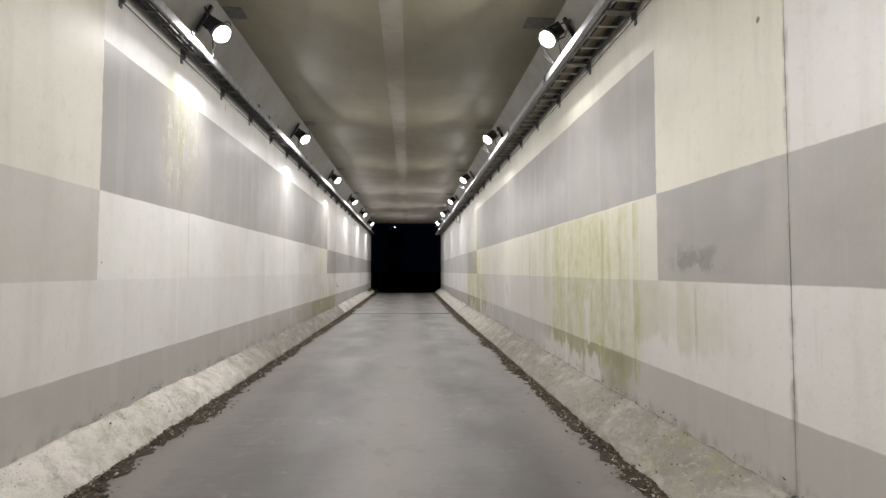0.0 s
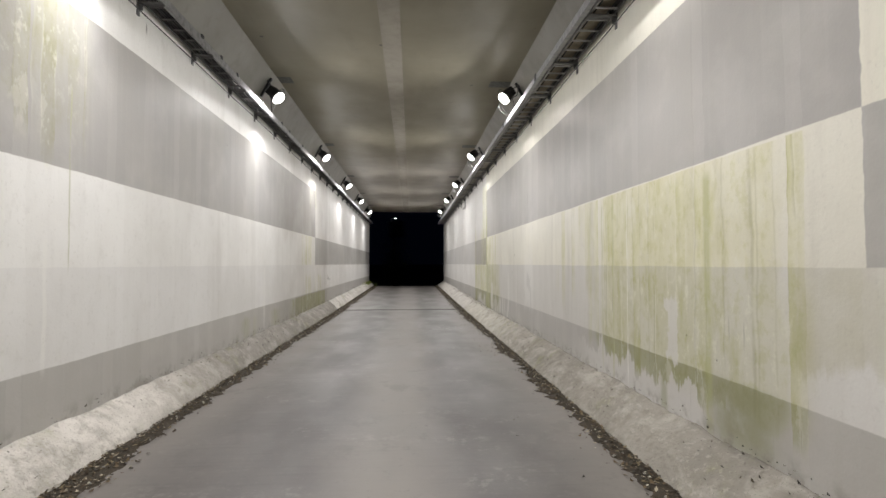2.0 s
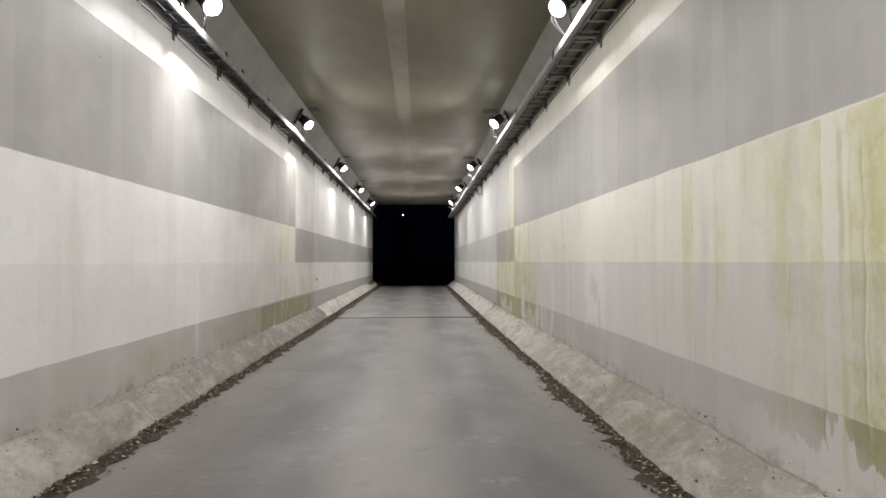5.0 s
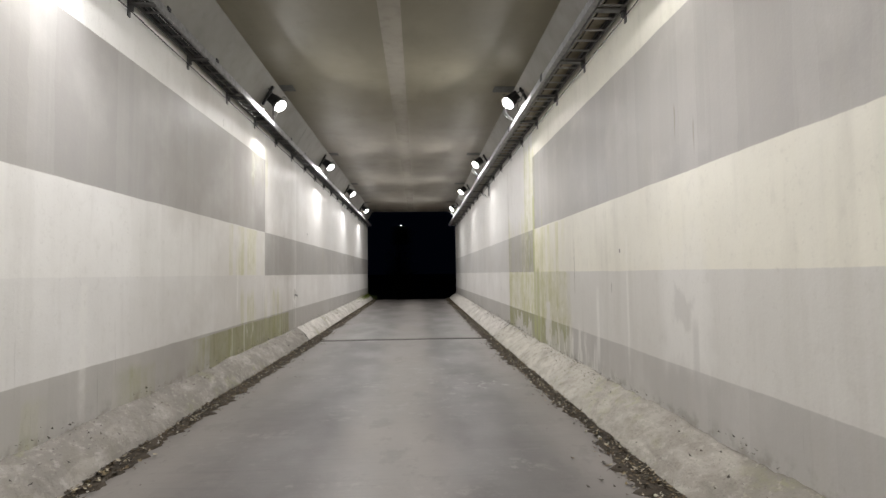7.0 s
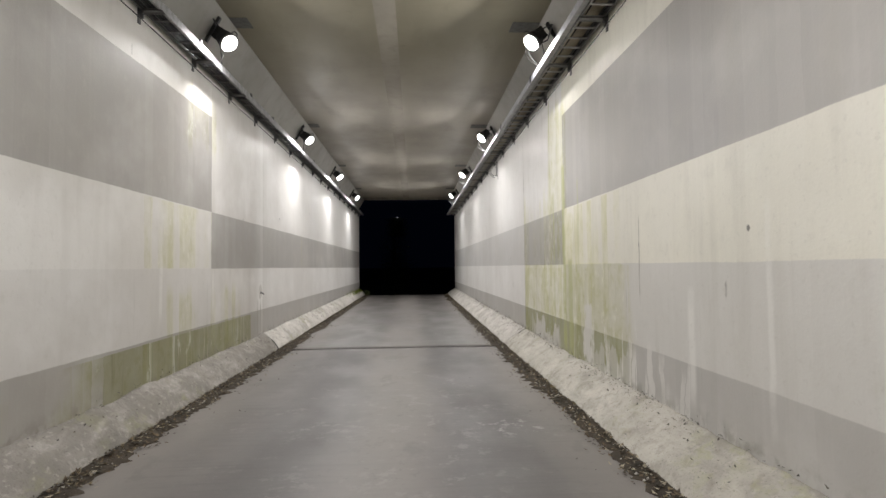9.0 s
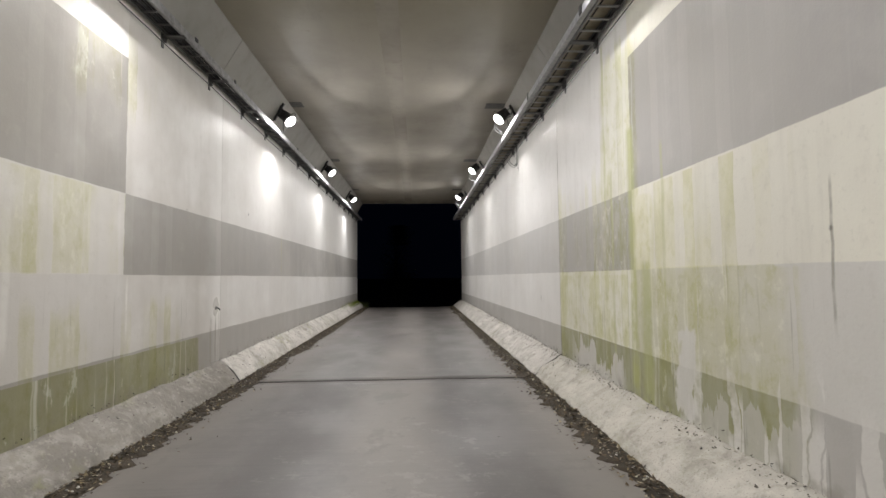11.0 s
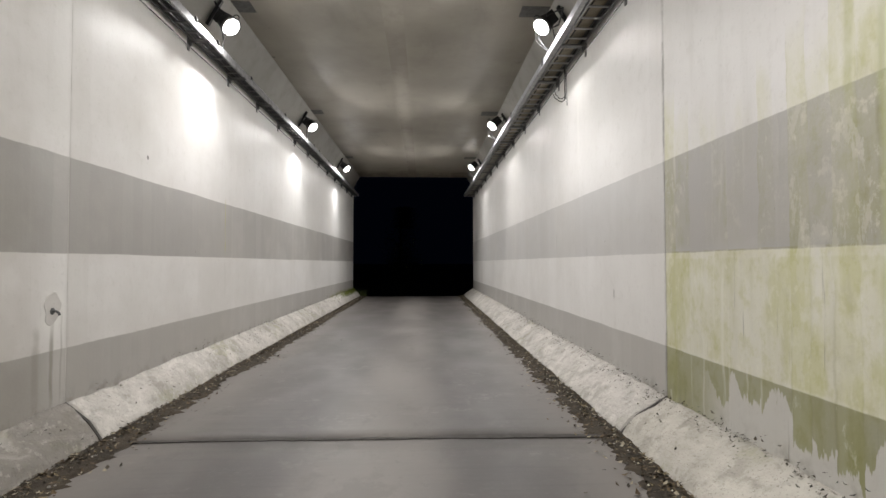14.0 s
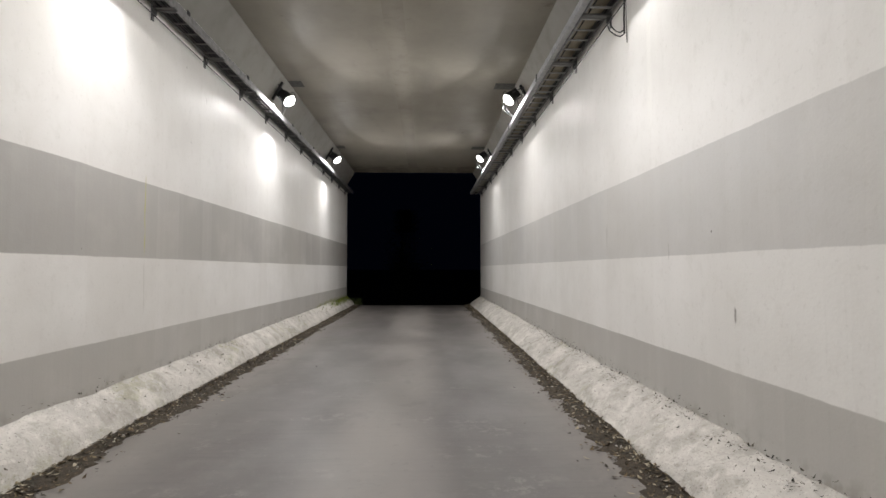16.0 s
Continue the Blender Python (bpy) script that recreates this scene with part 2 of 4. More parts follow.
    drips = [(17.22, 0.4, 2.9, 0.09, 0.7, (0.40, 0.42, 0.15)), (16.6, 0.9, 2.6, 0.03, 0.5, (0.42, 0.43, 0.19)), (17.7, 0.5, 2.6, 0.035, 0.5, (0.44, 0.45, 0.2)), (16.95, 0.3, 1.6, 0.12, 0.62, (0.38, 0.40, 0.16)), (14.9, 1.2, 1.95, 0.011, 0.8, dark), (14.05, 0.5, 1.35, 0.05, 0.5, lime), (13.2, 0.55, 1.9, 0.03, 0.35, lime), (12.19, 2.62, 2.86, 0.012, 0.8, dark), (11.92, 2.45, 2.68, 0.012, 0.7, dark), (17.88, 2.2, 4.0, 0.03, 0.6, (0.42, 0.43, 0.19)), (8.30, 0.35, 2.25, 0.025, 0.55, (0.42, 0.43, 0.20)), (7.95, 0.4, 2.25, 0.014, 0.6, lime),
             (6.6, 0.34, 2.2, 0.05, 0.65, (0.40, 0.41, 0.17)), (6.25, 0.36, 0.78, 0.36, 0.75, (0.245, 0.245, 0.135)), (7.25, 0.3, 0.76, 0.06, 0.6, (0.27, 0.27, 0.15)), (23.1, 1.65, 1.9, 0.03, 0.5, (0.40, 0.39, 0.37)), (4.75, 0.9, 1.5, 0.02, 0.35, dark), (8.6, 0.4, 2.2, 0.02, 0.5, (0.40, 0.41, 0.20)), (22.0, 2.6, 3.7, 0.05, 0.35, lime)] if right else \
            [(7.2, 1.55, 2.95, 0.010, 0.55, (0.38, 0.38, 0.22)), (6.95, 0.8, 1.75, 0.025, 0.55, lime), (8.6, 1.1, 1.6, 0.02, 0.35, lime), (12.5, 0.4, 1.5, 0.05, 0.4, lime),
             (19.54, 0.34, 1.06, 0.022, 0.75, dark), (19.64, 0.34, 1.1, 0.012, 0.4, dark), (19.38, 0.34, 0.98, 0.04, 0.45, dark), (19.54, 0.93, 1.26, 0.13, 0.8, lime),
             (22.85, 1.62, 2.35, 0.016, 0.85, yellow), (22.86, 1.0, 1.5, 0.012, 0.18, dark), (17.42, 1.0, 1.5, 0.02, 0.6, lime), (16.0, 1.0, 2.0, 0.04, 0.3, lime)]
    wave = n.mul(n.sub(n.noise(p, 3.0, 2), 0.5), 0.05)
    for at, lo, hi, half, strength, tone2 in drips:
        line = n.step(n.math("ABSOLUTE", n.sub(n.add(y, wave), at)), half * 0.3, half * 1.3, 1.0, 0.0)
        line = n.mul(line, n.mul(n.win(z, lo - 0.12, lo + 0.1, hi - 0.08, hi + 0.02), n.step(patch, 0.32, 0.55, 0.25, 1.0)))
        c = n.mix(n.mul(line, strength), c, tone2)
    if right:
        # bare scallops where the paint has come off: place, lower and upper end, half width
        yb = n.add(y, n.mul(n.sub(n.noise(n.scaled(p, (1, 1.0, 0.7)), 3.4, 4, 0.6), 0.5), 0.36))
        zb = n.add(z, n.mul(n.sub(n.noise(n.scaled(p, (1, 2.2, 0.6)), 2.6, 4, 0.6), 0.5), 0.55))
        for at, lo, hi, half in ((7.10, 0.80, 1.28, 0.08), (16.32, 0.42, 1.02, 0.13)):
            spot = n.mul(n.step(n.math("ABSOLUTE", n.sub(yb, at)), half * 0.88, half * 1.08, 1.0, 0.0), n.win(zb, lo - 0.03, lo, hi - 0.02, hi + 0.02))
            c = n.mix(n.mul(spot, 0.82), c, (0.62, 0.605, 0.575))
        smudge = n.mul(n.mul(n.win(y, 4.25, 4.5, 4.95, 5.2), n.win(z, 1.56, 1.64, 1.70, 1.86)), n.step(n.noise(p, 5.5, 4), 0.47, 0.58))
        c = n.mix(n.mul(smudge, 0.6), c, (0.20, 0.19, 0.17))
        halo = n.mul(n.win(yb, 11.7, 11.9, 12.35, 12.6), n.win(zb, 0.6, 0.85, 1.45, 1.95))
        c = n.mix(n.mul(halo, 0.40), c, (0.76, 0.75, 0.72))
        ring = n.mul(n.win(yb, 11.98, 12.05, 12.24, 12.32), n.win(zb, 1.05, 1.12, 1.30, 1.36))
        ring = n.top(ring, n.mul(n.win(y, 11.93, 11.96, 12.0, 12.05), n.win(z, 0.5, 0.6, 1.05, 1.2)))
        c = n.mix(n.mul(ring, 0.35), c, (0.40, 0.39, 0.37))
    # small dark pocks and chips
    for sc, r in ((0.95, 0.012), (2.1, 0.012)):
        d, _ = n.cells(n.add_v(n.scaled(p, (0.02, 1, 0.8)), sc * 3.1), sc)
        c = n.mix(n.step(n.add(d, n.mul(n.sub(n.noise(p, 40, 2), 0.5), 0.012)), r, r * 1.8, 0.85, 0.0), c, (0.09, 0.085, 0.075))
    mott = n.noise(n.scaled(p, (1, 1.2, 0.9)), 6.5, 5, 0.68)
    c = n.mix(n.step(mott, 0.52, 0.74, 0.0, 0.16), c, (0.42, 0.40, 0.35))
    c = n.mix(n.step(n.noise(p, 30.0, 3, 0.6), 0.58, 0.72, 0.0, 0.14), c, (0.36, 0.34, 0.30))
    # short vertical scratches and chips
    d, _ = n.cells(n.add_v(n.scaled(p, (0.02, 1.9, 0.42)), 7.7), 1.0)
    mark = n.step(n.add(d, n.mul(n.sub(n.noise(p, 22, 3), 0.5), 0.05)), 0.015, 0.032, 1.0, 0.0)
    c = n.mix(n.mul(mark, n.step(patch, 0.40, 0.55, 0.25, 0.8)), c, (0.19, 0.18, 0.155))
    # dark lines beside the joints
    for j in JOINTS[1:3]:
        near = n.step(n.math("ABSOLUTE", n.sub(yy, j)), 0.008, 0.035, 1.0, 0.0)
        c = n.mix(n.mul(near, n.step(patch, 0.42, 0.62, 0.05, 0.55 if right else 0.10)), c, (0.20, 0.185, 0.15))
    # dirt splashed above the kerb
    low = n.mul(n.step(n.sub(z, 0.34), 0.0, 0.16, 1.0, 0.0), n.step(n.noise(p, 7, 4), 0.46, 0.66))
    c = n.mix(n.mul(low, 0.55), c, (0.20, 0.18, 0.145))
    grain = n.noise(p, 55, 3, 0.6)
    n.bump(n.add(n.add(n.mul(grain, 0.25), n.mul(patch, 1.0)), n.mul(streak, 0.5)), 0.006, 0.55)
    return n.done(c, n.sub(n.step(broad, 0.3, 0.7, 0.44, 0.56), n.step(y, 19.69, 19.71, 0.0, 0.04)), spec=0.45)


def concrete(name, base, dark, scale=1.0, rough=0.85, relief=0.006, stretch=(1, 1, 1), spots=0.5):
    n = Nodes(name)
    p = n.scaled(n.place(), stretch)
    big, med, fine = n.noise(p, 0.9 * scale, 4, 0.6), n.noise(p, 5 * scale, 4, 0.6), n.noise(p, 60 * scale, 3, 0.6)
    c = n.mix(n.step(big, 0.35, 0.7), base, dark)
    c = n.mix(n.mul(n.step(med, 0.50, 0.70), 0.45), c, tuple(v * 0.72 for v in base))
    c = n.mix(n.mul(n.step(fine, 0.58, 0.70), spots), c, tuple(v * 0.55 for v in base))
    n.bump(n.add(n.mul(med, 1.0), n.mul(fine, 0.4)), relief)
    return n.done(c, n.step(med, 0.3, 0.7, rough - 0.08, min(1.0, rough + 0.06)), spec=0.35)


def kerb_concrete(name, pale, dark, fresh=None, light=(0.49, 0.46, 0.405), crumbled=None):
    """Hand-placed concrete: pale lumps, darker hollows, grit and a little moss."""
    n = Nodes(name)
    p = n.place()
    big, med = n.noise(p, 1.1, 4, 0.6), n.noise(n.scaled(p, (1, 0.8, 1)), 7.0, 5, 0.68)
    lump, _ = n.cells(n.add_v(n.scaled(p, (1, 0.7, 1)), n.mul(med, 0.12)), 11.0)
    if fresh is not None:
        y = n.add(n.xyz(p)[1], n.mul(big, 3.0))
        pale = n.mix(n.step(y, 9.0, 12.5), fresh, pale)
        dark = n.mix(n.step(y, 9.0, 12.5), tuple(v * 0.72 for v in fresh), dark)
    if crumbled is not None:
        y = n.add(n.xyz(p)[1], n.mul(n.sub(med, 0.5), 5.0))
        pale = n.mix(n.step(y, 11.5, 15.0), pale, crumbled)
        dark = n.mix(n.step(y, 11.5, 15.0), dark, tuple(v * 0.7 for v in crumbled))
    grit = n.noise(p, 70, 2, 0.6)
    mixed = n.add(n.mul(big, 0.65), n.mul(med, 0.35))
    c = n.mix(n.step(mixed, 0.36, 0.66, 0.0, 0.85), pale, dark)
    skim = n.noise(n.scaled(p, (1.0, 0.75, 1.4)), 3.6, 6, 0.58, 0.8)
    c = n.mix(n.step(skim, 0.48, 0.68, 0.0, 0.55), c, light)
    c = n.mix(n.step(skim, 0.46, 0.38, 0.0, 0.40), c, dark)
    fleck = n.noise(n.scaled(p, (1, 0.8, 1)), 21.0, 5, 0.62)
    c = n.mix(n.mul(n.step(fleck, 0.55, 0.66), 0.45), c, light)
    c = n.mix(n.mul(n.step(n.noise(p, 9.0, 5, 0.65), 0.54, 0.68), 0.36), c, (0.17, 0.155, 0.125))
    c = n.mix(n.mul(n.step(grit, 0.60, 0.68), 0.45), c, (0.13, 0.12, 0.10))
    c = n.mix(n.mul(n.mul(n.step(big, 0.50, 0.64), n.step(med, 0.47, 0.60)), 0.38), c, (0.27, 0.275, 0.14))
    c = n.mix(n.mul(n.step(n.noise(p, 3.2, 5, 0.66), 0.52, 0.62), 0.34), c, (0.20, 0.185, 0.155))
    n.bump(n.add(n.add(n.mul(med, 0.8), n.mul(skim, 0.7)), n.add(n.mul(lump, 0.3), n.mul(grit, 0.10))), 0.030, 0.8)
    return n.done(c, 0.92, spec=0.2)


def road_concrete():
    n = Nodes("trowelled_concrete")
    p = n.place()
    x, y, z = n.xyz(p)
    big = n.noise(n.scaled(p, (1.0, 0.5, 1)), 0.9, 5, 0.6)
    med = n.noise(p, 4.0, 5, 0.62)
    brush = n.noise(n.scaled(p, (0.7, 14.0, 1)), 1.5, 3, 0.5)
    fine = n.noise(p, 90, 2, 0.6)
    soft = n.noise(n.scaled(p, (0.8, 0.45, 1)), 1.6, 3, 0.5)
    c = n.mix(n.step(big, 0.34, 0.68), (0.142, 0.130, 0.121), (0.113, 0.1035, 0.097))
    c = n.mix(n.mul(n.step(med, 0.48, 0.70), 0.22), c, (0.20, 0.188, 0.172))
    c = n.mix(n.mul(n.step(brush, 0.48, 0.72), 0.40), c, (0.085, 0.08, 0.073))
    # tyre lanes darker, edges paler; the pale crown paints in the floor's reflected light
    xw = n.add(x, n.mul(n.sub(n.noise(n.scaled(p, (0.6, 0.35, 1)), 1.0, 3), 0.5), 0.5))
    later = n.step(y, 18.5, 22.0, 1.0, 0.75)
    lane = n.top(n.win(xw, -1.55, -1.05, -0.85, -0.40), n.win(xw, 0.10, 0.55, 0.85, 1.35))
    c = n.mix(n.mul(n.mul(lane, later), n.step(soft, 0.30, 0.70, 0.42, 0.70)), c, (0.070, 0.064, 0.0605))
    crown = n.win(xw, -0.80, -0.20, -0.06, 0.52)
    c = n.mix(n.mul(n.mul(crown, later), n.step(soft, 0.30, 0.70, 0.50, 0.90)), c, (0.255, 0.238, 0.221))
    edge = n.top(n.step(xw, -1.50, -2.10), n.step(xw, 1.00, 1.55))
    c = n.mix(n.mul(edge, n.step(soft, 0.30, 0.70, 0.45, 0.75)), c, (0.265, 0.245, 0.227))
    grit = n.noise(p, 26, 4, 0.7)
    c = n.mix(n.mul(n.step(grit, 0.56, 0.70), 0.14), c, (0.24, 0.226, 0.206))
    c = n.mix(n.mul(n.step(n.noise(p, 15, 4, 0.7), 0.58, 0.70), 0.20), c, (0.07, 0.066, 0.06))
    # worn white scuffs
    sc = n.mul(n.win(y, 14.7, 14.95, 15.2, 15.5), n.win(x, 0.55, 0.8, 1.3, 1.6))
    sc = n.top(sc, n.mul(n.win(y, 13.2, 14.0, 17.5, 18.0), n.mul(n.win(x, -0.6, -0.1, 0.5, 0.9), 0.35)))
    c = n.mix(n.mul(sc, n.mul(n.step(n.noise(p, 6, 5, 0.7), 0.55, 0.64), 0.45)), c, (0.42, 0.41, 0.39))
    rub = n.mul(n.step(n.noise(n.scaled(p, (0.7, 1.6, 1)), 1.3, 5, 0.65), 0.50, 0.68), n.step(n.noise(p, 11, 5, 0.72), 0.50, 0.62))
    c = n.mix(n.mul(rub, 0.30), c, (0.30, 0.285, 0.265))
    worn = n.step(n.noise(n.scaled(p, (1.0, 0.7, 1)), 2.4, 5, 0.66), 0.56, 0.64)
    c = n.mix(n.mul(worn, 0.22), c, (0.075, 0.069, 0.064))
    d, _ = n.cells(p, 1.9)
    c = n.mix(n.step(d, 0.02, 0.035, 0.7, 0.0), c, (0.08, 0.075, 0.07))
    c = n.mix(1.0, c, (0.80, 0.795, 0.79), "MULTIPLY")
    n.bump(n.add(n.add(n.mul(med, 0.8), n.mul(brush, 0.5)), n.mul(fine, 0.25)), 0.003, 0.35)
    return n.done(c, n.step(soft, 0.3, 0.7, 0.47, 0.59), spec=0.42)


def ceiling_concrete():
    n = Nodes("ceiling_concrete")
    p = n.place()
    x, y, z = n.xyz(p)
    big = n.noise(p, 0.5, 5, 0.6)
    med = n.noise(n.scaled(p, (1, 0.35, 1)), 2.5, 5, 0.6)
    lane = n.noise(n.scaled(p, (5.0, 0.12, 1)), 1.0, 3, 0.5)
    c = n.mix(n.step(big, 0.34, 0.70), (0.35, 0.325, 0.276), (0.265, 0.246, 0.207))
    c = n.mix(n.mul(n.step(med, 0.52, 0.74), 0.30), c, (0.17, 0.163, 0.14))
    c = n.mix(n.mul(n.step(lane, 0.50, 0.70), 0.22), c, (0.29, 0.276, 0.245))
    # ceiling darker up to about y 20, blended by noise
    ceil_dark = n.step(n.add(y, n.mul(big, 3.0)), 18.5, 21.5, 0.42, 0.0)
    c = n.mix(ceil_dark, c, (0.13, 0.122, 0.101))
    c = n.mix(n.step(y, 17.5, 20.5, 1.0, 0.0), c, (1.0, 0.985, 0.86), "MULTIPLY")
    # rust-brown and dark damp marks
    mark = n.mul(n.step(n.noise(n.scaled(p, (2.0, 6.0, 1)), 0.9, 5, 0.7), 0.64, 0.70), n.step(med, 0.45, 0.6))
    c = n.mix(n.mul(mark, 0.5), c, (0.14, 0.12, 0.09))
    tail = n.mul(n.step(n.add(y, n.mul(med, 0.5)), 34.7, 35.2), n.step(n.noise(p, 4, 5, 0.65), 0.35, 0.6))
    c = n.mix(n.mul(tail, 0.6), c, (0.13, 0.125, 0.095))
    d, _ = n.cells(p, 0.9)
    c = n.mix(n.step(d, 0.02, 0.03, 0.8, 0.0), c, (0.07, 0.065, 0.06))
    n.bump(n.add(med, n.mul(n.noise(p, 45, 3), 0.25)), 0.005, 0.4)
    return n.done(c, n.step(big, 0.3, 0.7, 0.47, 0.59), spec=0.5)


def plain(name, colour, rough=0.6, metal=0.0, vary=0.25, scale=14.0):
    n = Nodes(name)
    f = n.noise(n.place(), scale, 4, 0.6)
    c = n.mix(n.mul(n.step(f, 0.4, 0.7), vary), colour, tuple(v * 0.5 for v in colour))
    return n.done(c, n.step(f, 0.3, 0.7, max(0.05, rough - 0.1), min(1, rough + 0.1)), metal)


def broken_filler():
    """Joint mastic: pale where painted over, dark where it has come away."""
    n = Nodes("wall_joint_filler")
    f = n.noise(n.place(), 2.6, 4, 0.65)
    return n.done(n.mix(n.step(f, 0.44, 0.56), (0.46, 0.44, 0.39), (0.11, 0.095, 0.07)), 0.9)


def by_island(name, colours, rough=0.8):
    n = Nodes(name)
    r = n.t.nodes.new("ShaderNodeNewGeometry").outputs["Random Per Island"]
    c = colours[0]
    for i, col in enumerate(colours[1:]):
        at = (i + 1) / len(colours)
        c = n.mix(n.step(r, at - 0.002, at + 0.002), c, col)
    return n.done(c, rough)


M_WALL_L, M_WALL_R = wall_paint("painted_wall_west", False), wall_paint("painted_wall_east", True)
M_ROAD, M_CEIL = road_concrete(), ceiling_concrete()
M_KERB = kerb_concrete("cast_kerb_concrete", (0.50, 0.477, 0.442), (0.38, 0.36, 0.332), None, (0.64, 0.612, 0.568))
M_KERB_WEST = kerb_concrete("patched_kerb_concrete", (0.255, 0.238, 0.217), (0.185, 0.172, 0.155), (0.63, 0.597, 0.55), (0.42, 0.397, 0.36))
M_KERB_OLD = kerb_concrete("weathered_kerb_concrete", (0.285, 0.265, 0.235), (0.195, 0.181, 0.158), None, (0.42, 0.395, 0.35), (0.50, 0.477, 0.425))
M_CEMENT = concrete("pale_cement", (0.62, 0.60, 0.57), (0.52, 0.50, 0.47), 3.0, 0.9, 0.004, spots=0.2)
M_HAUNCH = concrete("haunch_concrete", (0.28, 0.27, 0.248), (0.215, 0.207, 0.188), 0.7, 0.75, 0.003, spots=0.15)
M_STRIP = concrete("ceiling_strip_concrete", (0.36, 0.336, 0.288), (0.29, 0.27, 0.23), 1.0, 0.8, 0.004, spots=0.2)
M_JOINT = plain("joint_filler", (0.055, 0.05, 0.045), 0.9)
M_FILL_PALE = plain("pale_joint_filler", (0.62, 0.60, 0.56), 0.9, 0.0, 0.6, 3.0)
M_FILL = broken_filler()
M_DULL = plain("dull_grey_steel", (0.16, 0.16, 0.16), 0.55, 0.6)
M_TRUNK = plain("grey_trunking", (0.30, 0.305, 0.315), 0.45, 0.35)
M_COVER = plain("gap_backing_sheet", (0.34, 0.30, 0.22), 0.6, 0.2, 0.7, 5.0)
M_RUNG = plain("zinc_rung", (0.42, 0.42, 0.42), 0.5, 0.4)
M_RAIL = plain("worn_zinc_rail", (0.26, 0.26, 0.262), 0.42, 0.7, 0.5)
M_BLACK = plain("black_cast_metal", (0.022, 0.022, 0.024), 0.5, 0.2)
M_CABLE = plain("black_cable", (0.018, 0.018, 0.02), 0.55)
M_PALECABLE = plain("grey_cable", (0.30, 0.30, 0.30), 0.5)
M_DIRT = concrete("gutter_dirt", (0.060, 0.047, 0.033), (0.034, 0.027, 0.019), 3.0, 0.95, 0.015)
M_LITTER = by_island("dead_leaves", [(0.05, 0.036, 0.022), (0.075, 0.05, 0.027), (0.03, 0.023, 0.016), (0.12, 0.085, 0.045), (0.04, 0.035, 0.024), (0.17, 0.135, 0.075), (0.06, 0.05, 0.035), (0.34, 0.30, 0.22)])
M_SPECK = by_island("dark_specks", [(0.05, 0.043, 0.033), (0.08, 0.067, 0.048), (0.03, 0.027, 0.022)])
M_STONE = by_island("small_stones", [(0.30, 0.28, 0.25), (0.42, 0.40, 0.36), (0.20, 0.19, 0.17), (0.52, 0.50, 0.40)])
M_GRASS = by_island("weed_green", [(0.05, 0.075, 0.018), (0.09, 0.12, 0.025), (0.035, 0.05, 0.015), (0.12, 0.13, 0.04)])
M_MOSS = by_island("moss_green", [(0.16, 0.20, 0.03), (0.22, 0.26, 0.04), (0.10, 0.13, 0.02)])
M_BARK = plain("dark_bark", (0.06, 0.048, 0.036), 0.9)
M_ASPHALT = concrete("night_asphalt", (0.022, 0.022, 0.023), (0.016, 0.016, 0.017), 2.0, 0.95, 0.006)

gn = Nodes("lamp_glass")
gn.bsdf.inputs["Emission Color"].default_value = (1.0, 0.97, 0.92, 1)
gn.bsdf.inputs["Emission Strength"].default_value = GLASS_GLOW
M_GLASS = gn.done((0.8, 0.8, 0.8), 0.2)


# ---- mesh helpers ----
def box(bm, x0, x1, y0, y1, z0, z1, m=None):
    vs = [bm.verts.new(v) for v in ((x0, y0, z0), (x1, y0, z0), (x1, y1, z0), (x0, y1, z0), (x0, y0, z1), (x1, y0, z1), (x1, y1, z1), (x0, y1, z1))]
    for f in ((3, 2, 1, 0), (4, 5, 6, 7), (0, 1, 5, 4), (1, 2, 6, 5), (2, 3, 7, 6), (3, 0, 4, 7)):
        bm.faces.new([vs[i] for i in f])
    if m is not None:
        bmesh.ops.transform(bm, matrix=m, verts=vs)
    return vs


def prism(bm, outline, y0, y1):
    """A solid with the outline (x, z), counterclockwise seen from -y, drawn from y0 to y1."""
    a = [bm.verts.new((x, y0, z)) for x, z in outline]
    b = [bm.verts.new((x, y1, z)) for x, z in outline]
    bm.faces.new(a), bm.faces.new(b[::-1])
    k = len(a)
    for i in range(k):
        bm.faces.new((a[i], b[i], b[(i + 1) % k], a[(i + 1) % k]))


def tube(bm, pts, r, sides=8):
    """A round bar along the points."""
    pts = [Vector(p) for p in pts]
    rings = []
    for i, p in enumerate(pts):
        d = (pts[min(i + 1, len(pts) - 1)] - pts[max(i - 1, 0)]).normalized()
        u = d.cross(Vector((0, 0, 1)))
        u = (u if u.length > 0.05 else d.cross(Vector((1, 0, 0)))).normalized()
        w = d.cross(u)
        rings.append([bm.verts.new(p + r * (math.cos(a) * u + math.sin(a) * w)) for a in (2 * math.pi * k / sides for k in range(sides))])
    for a, b in zip(rings, rings[1:]):
        for k in range(sides):
            bm.faces.new((a[k], a[(k + 1) % sides], b[(k + 1) % sides], b[k]))
    bm.faces.new(rings[0][::-1]), bm.faces.new(rings[-1])


def turned(bm, profile, m, sides=24):
    """A body of revolution about its local z, profile of (radius, height), at the pose m."""
    rings = []
    for r, h in profile:
        rings.append([bm.verts.new(m @ Vector((r * math.cos(a), r * math.sin(a), h))) for a in (2 * math.pi * k / sides for k in range(sides))])
    for a, b in zip(rings, rings[1:]):
        for k in range(sides):
            bm.faces.new((a[k], a[(k + 1) % sides], b[(k + 1) % sides], b[k]))
    bm.faces.new(rings[0][::-1]), bm.faces.new(rings[-1])


